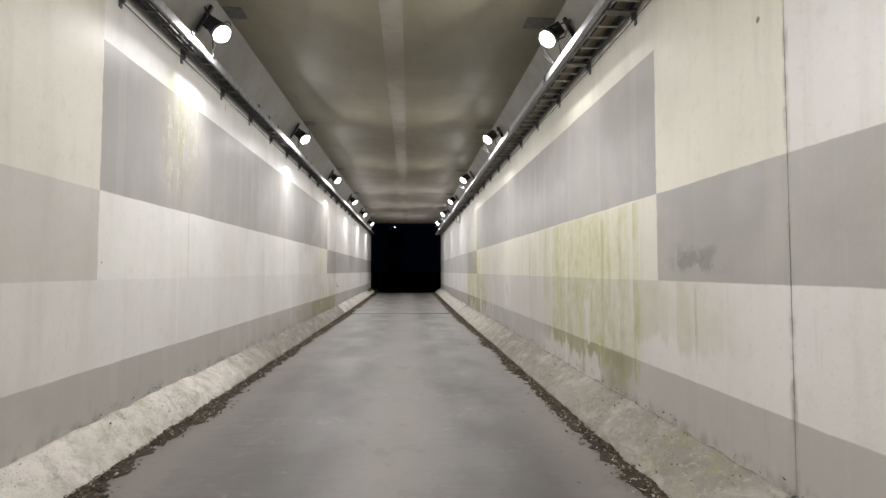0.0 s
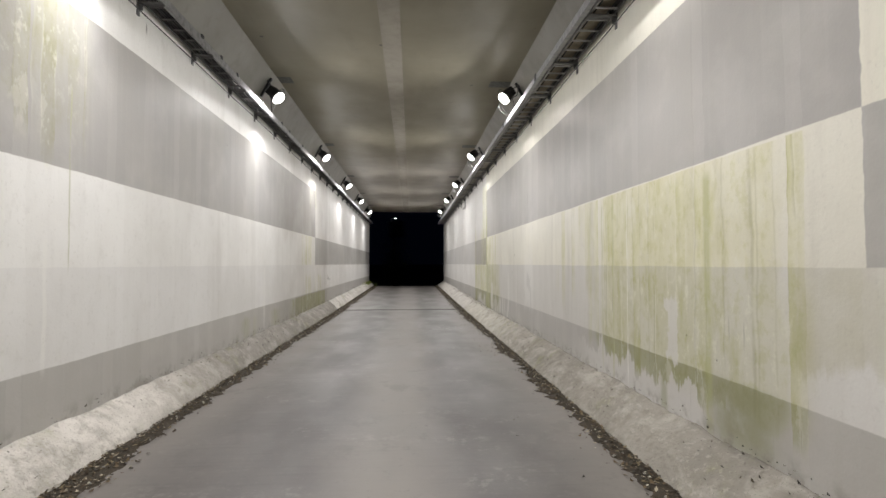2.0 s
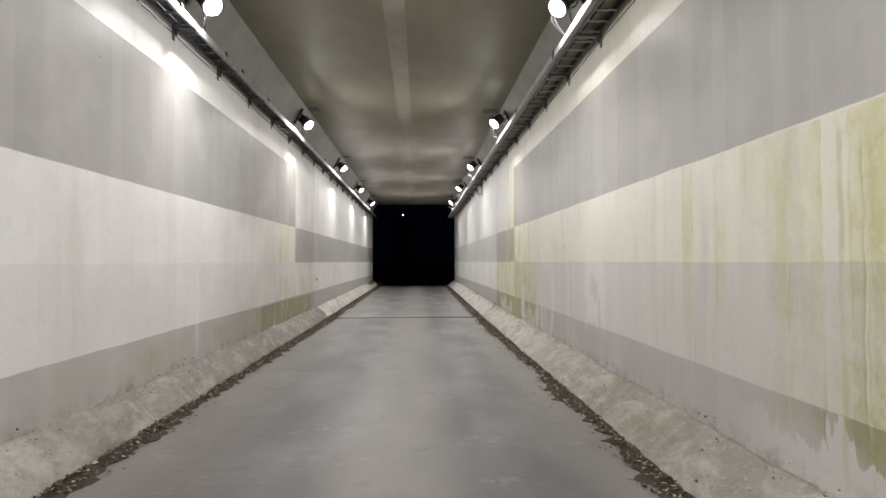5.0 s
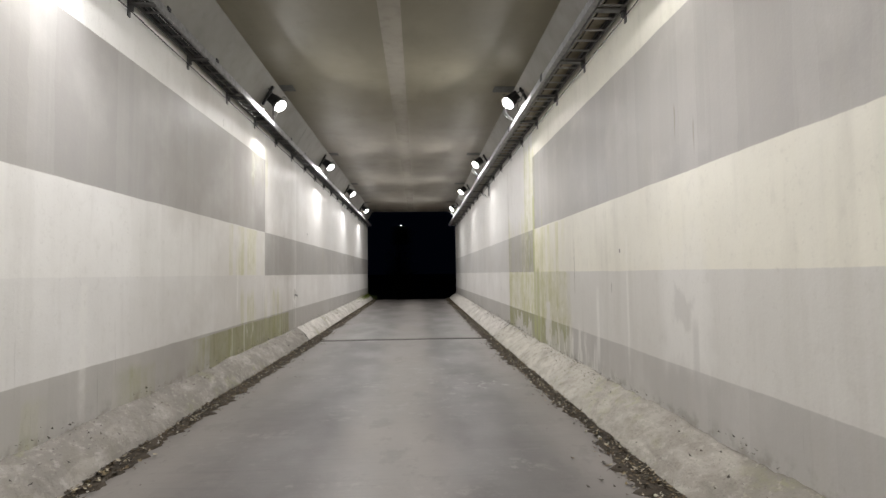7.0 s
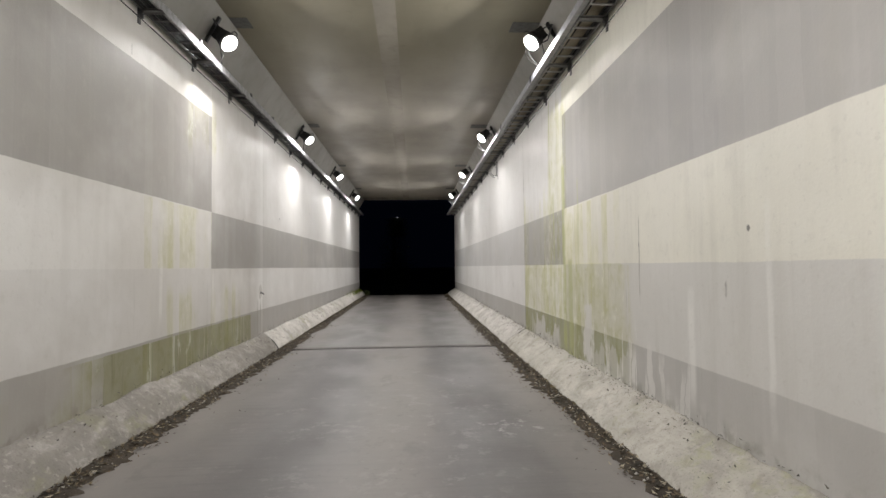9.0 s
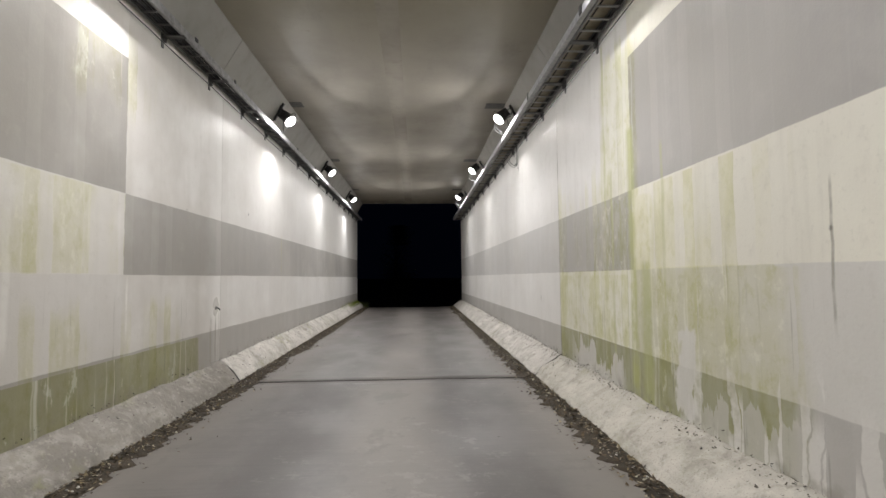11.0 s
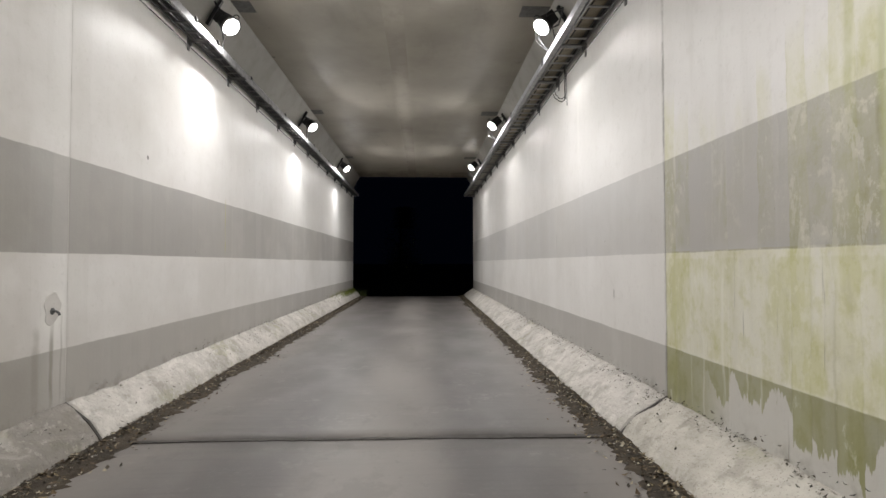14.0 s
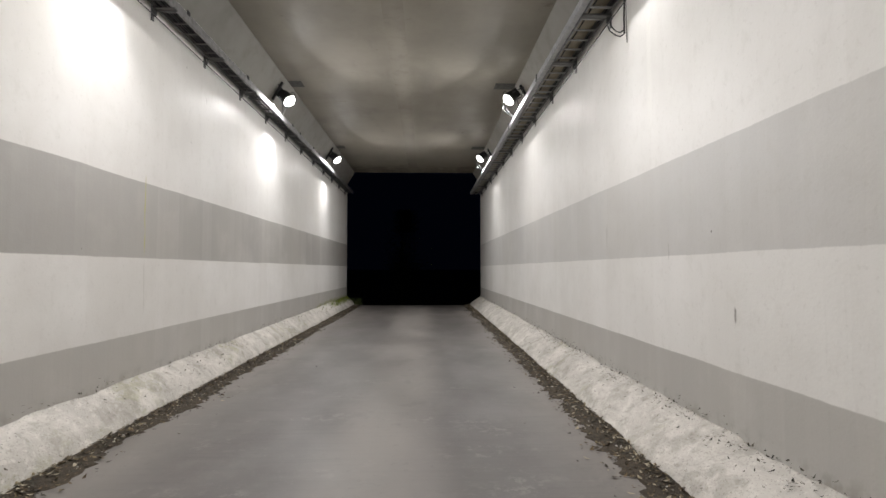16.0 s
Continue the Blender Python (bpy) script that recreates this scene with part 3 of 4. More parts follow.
def link(name, bm, material, smooth=False):
    bmesh.ops.recalc_face_normals(bm, faces=bm.faces)
    me = bpy.data.meshes.new(name)
    bm.to_mesh(me)
    bm.free()
    me.materials.append(material)
    if smooth:
        for f in me.polygons:
            f.use_smooth = True
    return new(name, me)


def part(name, bm, material, parent, label="", smooth=False):
    ob = link(name, bm, material, smooth)
    ob.parent = parent
    if label:
        tagged(ob, label)
    return ob


def thing(name, label, category, m=None, group=""):
    ob = new(name)
    ob.empty_display_size = 0.1
    if m is not None:
        ob.matrix_world = m
    return tagged(ob, label, category, group)


def structure(name, bm, material, label, category, smooth=False):
    return tagged(link(name, bm, material, smooth), label, category, kind="structure")


# ---- walls, ceiling, road ----
spans = [(JOINTS[i] + (0.004 if i else 0), JOINTS[i + 1] - (0.004 if i < 2 else 0)) for i in range(3)]
for side, xa, xb, mat in (("west", XL - 0.45, XL, M_WALL_L), ("east", XR, XR + 0.45, M_WALL_R)):
    for i, (a, b) in enumerate(spans):
        bm = bmesh.new()
        box(bm, xa, xb, a, b, -0.4, ZH)
        structure(f"wall_{side}_{i + 1}", bm, mat, "painted concrete wall in cream and grey blocks with algae streaks", "wall")
    for j in JOINTS[1:3]:
        bm = bmesh.new()
        grip = 0.001 if side == "west" else 0.004
        box(bm, xa + grip, xb - grip, j - 0.0039, j + 0.0039, -0.3, ZH - 0.01)
        structure("wall_joint", bm, M_FILL if side == "east" else M_FILL_PALE, "dark filled expansion joint in the concrete wall", "joint")

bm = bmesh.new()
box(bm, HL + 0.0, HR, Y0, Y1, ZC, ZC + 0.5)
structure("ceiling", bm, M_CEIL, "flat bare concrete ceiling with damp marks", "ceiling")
for name, outline in (("haunch_west", [(XL - 0.45, ZH + 0.002), (XL, ZH + 0.002), (HL - 0.002, ZC), (HL - 0.002, ZC + 0.5), (XL - 0.45, ZC + 0.5)]),
                      ("haunch_east", [(XR + 0.45, ZH + 0.002), (XR + 0.45, ZC + 0.5), (HR + 0.002, ZC + 0.5), (HR + 0.002, ZC), (XR, ZH + 0.002)])):
    for i, (a, b) in enumerate(spans):
        bm = bmesh.new()
        prism(bm, outline, a, b)
        structure(f"{name}_{i + 1}", bm, M_HAUNCH, "sloping concrete haunch between wall and ceiling", "ceiling")
    back = -0.006 if name == "haunch_west" else 0.006
    for j in JOINTS[1:3]:
        bm = bmesh.new()
        prism(bm, [(x + back, z + 0.004) for x, z in outline], j - 0.0038, j + 0.0038)
        structure("haunch_joint", bm, M_JOINT, "dark open joint across the concrete haunch", "joint")
bm = bmesh.new()
ys = [Y0, -6.0, 1.0, 7.9, 14.1, 20.4, 27.0, Y1]
for a, b in zip(ys, ys[1:]):
    box(bm, -0.40, -0.11, a + 0.004, b - 0.004, ZC - 0.003, ZC + 0.03)
structure("ceiling_strip", bm, M_STRIP, "shallow lighter concrete strip along the middle of the ceiling", "ceiling")

for i, (a, b) in enumerate(spans):
    bm = bmesh.new()
    cols = [XL - 0.02 + k * (XR - XL + 0.04) / 24 for k in range(25)]
    rows = [a + 0.003 + (b - a - 0.006) * k / 64 for k in range(65)]
    grid = [[bm.verts.new((x, y, fz(y) + 0.006 * (noise.noise(Vector((x * 0.9, y * 0.6, 3.0)))) + (0.012 if abs(x + 0.24) > 1.9 else 0.0) * -1)) for x in cols] for y in rows]
    for r0, r1 in zip(grid, grid[1:]):
        for k in range(24):
            bm.faces.new((r0[k], r0[k + 1], r1[k + 1], r1[k]))
    edge = [e for e in bm.edges if e.is_boundary]
    ext = bmesh.ops.extrude_edge_only(bm, edges=edge)
    for v in ext["geom"]:
        if isinstance(v, bmesh.types.BMVert):
            v.co.z -= 0.3
    structure(f"floor_{i + 1}", bm, M_ROAD, "smooth grey trowelled concrete roadway slab", "floor", True)
for j in JOINTS[1:3]:
    bm = bmesh.new()
    random.seed(int(j * 10))
    n = 60
    prev = None
    for k in range(n + 1):
        x = XL + (XR - XL) * k / n
        w = 0.012 + 0.012 * random.random() + (0.012 if x > 0.4 else 0)
        dy = 0.008 * noise.noise(Vector((x * 3, j, 0)))
        cur = (bm.verts.new((x, j + dy - w, fz(j) + 0.0075)), bm.verts.new((x, j + dy + w, fz(j) + 0.0075)), bm.verts.new((x, j + dy + w, fz(j) - 0.05)), bm.verts.new((x, j + dy - w, fz(j) - 0.05)))
        if prev:
            for q in range(4):
                bm.faces.new((prev[q], prev[(q + 1) % 4], cur[(q + 1) % 4], cur[q]))
        else:
            bm.faces.new(cur)
        prev = cur
    bm.faces.new(prev[::-1])
    structure("floor_joint", bm, M_JOINT, "dirty dark joint across the concrete roadway", "joint")


def kerb(side, i, a, b):
    """A rough cast fillet between road and wall."""
    wall, s = (XL, 1) if side == "west" else (XR, -1)
    foot = 0.30 if side == "west" else 0.42
    bm = bmesh.new()
    n, m = int((b - a) / 0.035), 12
    grid = []
    for k in range(n + 1):
        y = a + (b - a) * k / n
        row = []
        for q in range(m + 1):
            u = q / m
            z0, z1 = fz(y) - 0.02, fz(y) + 0.315
            bulge = 0.035 * math.sin(math.pi * u)
            x = wall + s * (foot * (1 - u) + bulge)
            z = z0 + (z1 - z0) * u + bulge * 0.6
            nz = 0.016 * noise.noise(Vector((x * 3.0, y * 1.7, z * 3.0 + 7))) + 0.013 * noise.noise(Vector((x * 9, y * 5, z * 9))) + 0.007 * noise.noise(Vector((x * 24, y * 20, z * 24)))
            if q == m:
                x, z = wall + s * (0.011 + abs(nz) * 0.4), z + nz * 1.3
                row.append(bm.verts.new((x, y, z)))
                continue
            row.append(bm.verts.new((x + s * nz * 0.7, y, z + nz * 0.7)))
        row.append(bm.verts.new((wall - s * 0.02, y, row[-1].co.z - 0.05)))
        row.append(bm.verts.new((wall - s * 0.02, y, fz(y) - 0.1)))
        grid.append(row)
    for r0, r1 in zip(grid, grid[1:]):
        for k in range(len(r0) - 1):
            bm.faces.new((r0[k], r0[k + 1], r1[k + 1], r1[k]))
        bm.faces.new((r0[-1], r0[0], r1[0], r1[-1]))
    bm.faces.new(grid[0]), bm.faces.new(grid[-1][::-1])
    structure(f"kerb_{side}_{i + 1}", bm, M_KERB if i == 2 else M_KERB_OLD if side == "east" else M_KERB_WEST, "rough sloping cast concrete kerb at the foot of the wall", "kerb", True)


for side in ("west", "east"):
    for i, (a, b) in enumerate(spans):
        kerb(side, i, a + (0.012 if i else 0), b - (0.012 if i < 2 else 0))

# mastic in the kerb joints
for side, wall, s, foot in (("west", XL, 1, 0.30), ("east", XR, -1, 0.42)):
    for j in JOINTS[1:3]:
        bm = bmesh.new()
        prism(bm, [(wall - s * 0.01, fz(j) - 0.1), (wall + s * (foot + 0.02), fz(j) - 0.03), (wall + s * (foot * 0.5 + 0.035), fz(j) + 0.168), (wall + s * 0.006, fz(j) + 0.31), (wall - s * 0.01, fz(j) + 0.31)], j - 0.014, j + 0.014)
        structure("kerb_joint", bm, M_JOINT, "dark open joint across the concrete kerb", "joint")

# ground outside both portals: dark asphalt that falls away
bm = bmesh.new()
for ya, yb, za, zb in ((Y1, 60.0, fz(Y1) - 0.12, -1.6), (60.0, 2500.0, -1.6, -1.6)):
    vs = [bm.verts.new(v) for v in ((-2500, ya, za), (2500, ya, za), (2500, yb, zb), (-2500, yb, zb))]
    bm.faces.new(vs)
vs = [bm.verts.new(v) for v in ((-2500, -2500, -1.6), (2500, -2500, -1.6), (2500, -36, -1.6), (-2500, -36, -1.6))]
bm.faces.new(vs)
vs = [bm.verts.new(v) for v in ((-2500, -36, -1.6), (2500, -36, -1.6), (2500, Y0, -0.12), (-2500, Y0, -0.12))]
bm.faces.new(vs)
vs = [bm.verts.new(v) for v in ((-2500, Y0, -0.42), (2500, Y0, -0.42), (2500, Y1, -0.42), (-2500, Y1, -0.42))]
bm.faces.new(vs)
structure("ground", bm, M_ASPHALT, "dark night ground beyond the tunnel portal", "ground")


# ---- cable ladder and trunking ----
def cable_ladder(side):
    wall, s = (XL, 1) if side == "west" else (XR, -1)
    y0, y1 = Y0 + 0.1, Y1 - 0.1
    root = thing("cable_ladder", "galvanised cable ladder on wall brackets carrying black cables", "cable tray", pose(wall + s * 0.13, 12.0, 4.1), "cable ladders")
    inv = root.matrix_world.inverted()

    def sub(name, bm, mat, label="", smooth=False):
        bmesh.ops.transform(bm, matrix=inv, verts=bm.verts)
        return part(name, bm, mat, root, label, smooth)

    wide = 0.19 if side == "west" else 0.262
    for off in (0.035, 0.035 + wide):
        bm = bmesh.new()
        x = wall + s * off
        lip = 0.018 * (1 if off < 0.1 else -1) * s
        box(bm, min(x, x + s * 0.006), max(x, x + s * 0.006), y0, y1, 4.08, 4.17)
        box(bm, min(x, x + lip), max(x, x + lip), y0, y1, 4.074, 4.0798)
        box(bm, min(x, x + lip), max(x, x + lip), y0, y1, 4.1702, 4.176)
        sub("rail", bm, M_DULL if off < 0.1 else M_RAIL)
    bm = bmesh.new()
    box(bm, 0.007 - wide / 2, wide / 2 - 0.001, -0.011, 0.011, -0.006, 0.009)
    bmesh.ops.recalc_face_normals(bm, faces=bm.faces)
    rung = bpy.data.meshes.new("rung")
    bm.to_mesh(rung), bm.free()
    rung.materials.append(M_DULL if side == "west" else M_RUNG)
    k, y = 0, y0 + 0.1
    while y < y1:
        ob = new("rung", rung)
        ob.parent = root
        ob.matrix_basis = inv @ pose(wall + s * (0.035 + wide / 2), y, 4.09, 0, 0, 0 if s > 0 else 180)
        y += 0.25
    bm = bmesh.new()
    reach = 0.245 if side == "west" else 0.304
    # arm under the ladder with a turned-down plate at the wall
    half = 0.028 if side == "west" else 0.05
    box(bm, 0.012, reach, -half, half, -0.05, -0.042)
    box(bm, 0.012, reach, half - 0.008, half, -0.062, -0.0502)
    box(bm, 0.001, 0.012, -0.022, 0.022, -0.17, 0.05)
    box(bm, 0.012, 0.05, -0.004, 0.004, -0.12, -0.05)
    bmesh.ops.recalc_face_normals(bm, faces=bm.faces)
    arm = bpy.data.meshes.new("bracket")
    bm.to_mesh(arm), bm.free()
    arm.materials.append(M_DULL)
    y = y0 + 0.55
    while y < y1:
        ob = new("bracket", arm)
        ob.parent = root
        ob.matrix_basis = inv @ pose(wall, y, 4.115, 0, 0, 0 if s > 0 else 180)
        y += 1.23
    random.seed(5 if side == "west" else 6)
    for q in (0, 1, 2, 3, 4, 5) if side == "west" else (0, 4):
        bm = bmesh.new()
        pts, y = [], y0
        base = 0.06 + (wide - 0.05) * q / 5
        while y < y1:
            off = base + 0.012 * noise.noise(Vector((y * 0.7, q * 9.0, s)))
            pts.append((wall + s * off, y, 4.115 + 0.006 * (q % 2) + 0.008 * noise.noise(Vector((y * 1.1, q * 5.0, 2)))))
            y += 0.3
        tube(bm, pts, (0.012, 0.009, 0.014)[q % 3], 6)
        sub("cable", bm, M_CABLE, "black cable lying on the rungs", True)
    bm = bmesh.new()
    pts, y = [], y0
    while y < y1:
        pts.append((wall + s * (0.035 + 0.006 * noise.noise(Vector((y * 0.8, 1, s)))), y, 3.985 + 0.012 * noise.noise(Vector((y * 0.9, 4, s)))))
        y += 0.3
    tube(bm, pts, 0.006, 6)
    sub("cable", bm, M_CABLE, "thin black cable tied below the brackets", True)
    if side == "west":
        # small black clips on the inner rail
        bm = bmesh.new()
        box(bm, -0.006, 0.010, -0.03, 0.03, 0.0, 0.045)
        bmesh.ops.bevel(bm, geom=list(bm.edges), offset=0.004, segments=1, affect="EDGES")
        bmesh.ops.recalc_face_normals(bm, faces=bm.faces)
        clip = bpy.data.meshes.new("clip")
        bm.to_mesh(clip), bm.free()
        clip.materials.append(M_BLACK)
        random.seed(8)
        y = y0 + 0.9
        while y < y1:
            ob = new("clip", clip)
            ob.parent = root
            ob.matrix_basis = inv @ pose(wall + s * (0.042 + wide), y, 4.15, 0, 0, random.uniform(-4, 4))
            y += random.choice((0.6, 1.23, 1.23, 1.85))
        return
    # added sheet over the ladder so that the gaps between rungs stay dark
    bm = bmesh.new()
    a, b = sorted((wall + s * 0.034, wall + s * (0.042 + wide)))
    box(bm, a, b, y0, y1, 4.1765, 4.18)
    sub("cover", bm, M_COVER, "added brown sheet that keeps the gaps between the rungs dark")
    # closed trunking along the inner side of the ladder
    tr = thing("trunking", "pale grey steel cable trunking beside the ladder", "trunking", pose(wall + s * 0.325, 12.0, 4.07))
    inv2 = tr.matrix_world.inverted()
    y = y0
    while y < y1:
        e = min(y + 2.46, y1)
        bm = bmesh.new()
        a, b = sorted((wall + s * 0.312, wall + s * 0.375))
        box(bm, a, b, y + 0.002, e - 0.002, 4.075, 4.165)
        bmesh.ops.bevel(bm, geom=list(bm.edges), offset=0.004, segments=1, affect="EDGES")
        bmesh.ops.transform(bm, matrix=inv2, verts=bm.verts)
        part("trunking_length", bm, M_TRUNK, tr)
        a2, b2 = sorted((wall + s * 0.3755, wall + s * 0.383))
        bm = bmesh.new()
        box(bm, a2, b2, e - 0.05, min(e + 0.03, y1), 4.09, 4.18)
        bmesh.ops.transform(bm, matrix=inv2, verts=bm.verts)
        part("clip", bm, M_BLACK, tr)
        y = e


for side in ("west", "east"):
    cable_ladder(side)


# ---- floodlights ----
def floodlight(side):
    wall, edge, s = (XL, HL, 1) if side == "west" else (XR, HR, -1)
    y = LAMPS_Y[0]
    foot = Vector((wall + s * 0.05, 0, ZH + 0.05))
    head = Vector((edge - s * 0.01, 0, ZC - 0.03))
    along = (head - foot).normalized()
    normal = Vector((s * -along.z * -1, 0, -abs(along.x))).normalized()
    mid = foot + along * (head - foot).length * 0.5
    root = thing("floodlight", "lit black floodlight on a steel bar below the ceiling haunch", "floodlight", pose(mid.x, y, mid.z), "tunnel floodlights")
    L = lambda v: Vector(v) - Vector((mid.x, 0, mid.z))
    # mounting bar, a steel channel lying on the haunch
    ang = math.degrees(math.atan2(along.z, along.x))
    bm = bmesh.new()
    ln = (head - foot).length - 0.05
    m = Matrix.Translation(normal * 0.022 - along * 0.05) @ pose(0, 0, 0, 0, -ang, 0)
    for z0, z1, w in ((-0.02, -0.015, 0.021), (-0.015, 0.02, 0.021)):
        if z0 == -0.02:
            box(bm, -ln / 2, ln / 2, -w, w, z0, z1, m)
        else:
            box(bm, -ln / 2, ln / 2, -w, -w + 0.004, z0, z1, m)
            box(bm, -ln / 2, ln / 2, w - 0.004, w, z0, z1, m)
    part("mounting_bar", bm, M_BLACK, root)
    # head: looks down and inward, tipped back along the road
    gaze = Vector((0.65, -0.26, -0.72) if s > 0 else (-0.65, -0.26, -0.72)).normalized()
    centre = L((wall + s * (0.325 if s > 0 else 0.425), 0, 4.445 if s > 0 else 4.51))
    turn = gaze.to_track_quat("Z", "Y").to_matrix().to_4x4()
    hm = Matrix.Translation(centre) @ turn
    bm = bmesh.new()
    turned(bm, [(0.045, -0.15), (0.075, -0.14), (0.085, -0.09), (0.10, -0.085), (0.115, 0.0), (0.118, 0.03)], hm)
    part("housing", bm, M_BLACK, root)
    for k in range(7):
        bm = bmesh.new()
        box(bm, -0.09 + 0.03 * k - 0.002, -0.09 + 0.03 * k + 0.002, -0.08, 0.08, -0.17, -0.085, hm)
        part("cooling_fin", bm, M_BLACK, root)
    bm = bmesh.new()
    turned(bm, [(0.118, 0.0305), (0.13, 0.032), (0.13, 0.055), (0.112, 0.058), (0.108, 0.046), (0.05, 0.0455)], hm)
    part("bezel", bm, M_DULL, root)
    bm = bmesh.new()
    turned(bm, [(0.107, 0.047), (0.106, 0.060), (0.090, 0.080), (0.054, 0.093), (0.012, 0.098)], hm)
    part("glass", bm, M_GLASS, root, "glowing white lamp glass", True)
    # yoke
    bm = bmesh.new()
    side_axis = (turn @ Vector((1, 0, 0)).to_4d()).to_3d()
    side_axis = gaze.cross(Vector((s * 0.6, 0.2, 0.5))).normalized()
    grip = normal * 0.05
    for q in (-1, 1):
        a = centre + side_axis * 0.135 * q - gaze * 0.02
        tube(bm, [grip + side_axis * 0.10 * q, grip * 1.0 + side_axis * 0.135 * q, a], 0.010, 6)
    tube(bm, [grip - side_axis * 0.10, grip, grip + side_axis * 0.10], 0.012, 6)
    part("yoke", bm, M_BLACK, root)
    # lifting eye and flex
    bm = bmesh.new()
    eye = centre - gaze * 0.05 + Vector((s * 0.12, 0, 0.06))
    tube(bm, [eye + 0.035 * Vector((s * math.cos(a) * 0.9, 0.3 * math.cos(a), math.sin(a))) for a in (math.pi * 1.9 * k / 14 - 0.8 for k in range(15))], 0.006, 6)
    part("lifting_eye", bm, M_BLACK, root)
    bm = bmesh.new()
    back = centre - gaze * 0.15
    goal = L((wall + s * 0.20, 0.18, 4.13))
    pts = []
    for k in range(15):
        u = k / 14
        sag = math.sin(math.pi * u) * 0.07
        pts.append(back.lerp(goal, u) + Vector((-s * sag * 0.6, 0.10 * math.sin(math.pi * u), sag * 0.4)))
    tube(bm, pts, 0.007, 6)
    part("flex", bm, M_CABLE, root, "black lamp flex", True)
    bm = bmesh.new()
    goal = L((wall + s * (0.22 if s > 0 else 0.33), 0.05, 4.17))
    start = centre + Vector((s * 0.03, -0.11, -0.02))
    reach = 0.13 if s < 0 else 0.05
    for w in (0.0, 0.05) if s < 0 else (0.0,):
        pts = []
        for k in range(17):
            u = k / 16
            sag = math.sin(math.pi * u)
            pts.append(start.lerp(goal, u) + Vector((s * sag * (reach + w), -sag * (0.10 + w), -sag * (0.03 + w))))
        tube(bm, pts, 0.006, 6)
    part("safety_cord", bm, M_PALECABLE, root, "thin grey safety cord", True)
    return root, mid, centre, gaze


for side in ("west", "east"):
    first, mid, centre, gaze = floodlight(side)
    for k, y in enumerate(LAMPS_Y):
        if k:
            copy_thing(first, pose(mid.x, y, mid.z))
        lamp = bpy.data.lights.new("floodlight_glow", "AREA")
        lamp.shape, lamp.size = "DISK", 0.15
        lamp.energy, lamp.color, lamp.spread = LAMP_WATTS, LAMP_COLOUR, radians(156)
        at = Vector((mid.x, y, mid.z)) + centre + gaze * 0.104
        new("floodlight_glow", lamp).matrix_world = look(at, at + gaze)
        # light thrown downwards by the domed lens, on to the near wall as well
        lens = bpy.data.lights.new("lens_glow", "AREA")
        lens.shape, lens.size, lens.spread = "DISK", 0.05, radians(178)
        lens.energy, lens.color = LENS_WATTS, LAMP_COLOUR
        under = at + gaze * (0.05 if side == "west" else 0.20)
        new("lens_glow", lens).matrix_world = look(under, under + Vector((0, 0.001, -1)))
        # added spot at the lamp for the bright patch on the wall below it
        spill = bpy.data.lights.new("spill_glow", "SPOT")
        spill.energy, spill.color, spill.shadow_soft_size = SPILL_WATTS[side], (0.95, 0.965, 1.0), 0.03
        spill.spot_size, spill.spot_blend = radians(SPILL_CONE[side]), 0.9
        spot_at = at + gaze * 0.05
        new("spill_glow", spill).matrix_world = look(spot_at, spot_at + Vector(SPILL_AIM[side]))

# ---- thin dark rectangles on the ceiling beside the lamps ----
def dark_rectangle(x0, x1):
    bm = bmesh.new()
    box(bm, x0, x1, -0.15, 0.15, -0.005, 0.0)
    bmesh.ops.bevel(bm, geom=list(bm.edges), offset=0.0015, segments=1, affect="EDGES")
    root = thing("dark_rectangle", "thin dark rectangle on the ceiling beside a floodlight", "plate", pose(0, LAMPS_Y[0] + 0.36, ZC - 0.0005), "ceiling plates")
    part("plate", bm, M_DULL, root)
    for bx in (x0 + 0.025, x1 - 0.025):
        for by in (-0.12, 0.12):
            bm = bmesh.new()
            tube(bm, [(bx, by, -0.004), (bx, by, -0.013)], 0.008, 6)
            part("corner_disc", bm, M_DULL, root)
    return root


for x0, x1 in ((HL + 0.005, HL + 0.245), (HR - 0.385, HR - 0.005)):
    first = dark_rectangle(x0, x1)
    for y in LAMPS_Y[1:]:
        copy_thing(first, pose(0, y + 0.36, ZC - 0.0005))

# ---- loose cable end below the east ladder ----
hang = thing("hanging_cable", "cut black cable ends hanging below the cable ladder", "cable", pose(XR - 0.05, 22.42, 4.05))
bm = bmesh.new()
tube(bm, [(0, 0, 0.05), (0.005, 0, -0.1), (0.0, 0, -0.24), (0.004, 0, -0.38)], 0.009, 8)
part("stem", bm, M_CABLE, hang, smooth=True)
for w, drop in ((0.13, 0.0), (0.15, -0.04)):
    bm = bmesh.new()
    tube(bm, [(0, 0, -0.30 + drop), (-0.01, -0.02, -0.36 + drop), (-0.05, -0.03, -0.39 + drop), (-0.09, -0.03, -0.38 + drop), (-w, -0.02, -0.33 + drop), (-w - 0.015, -0.02, -0.28 + drop)], 0.006, 8)
    part("cable_end", bm, M_CABLE, hang, smooth=True)
bm = bmesh.new()
tube(bm, [(0.03, 0.02, 0.0), (0.03, 0.02, -0.25), (0.035, 0.02, -0.46)], 0.004, 6)
part("wire", bm, M_CABLE, hang, smooth=True)


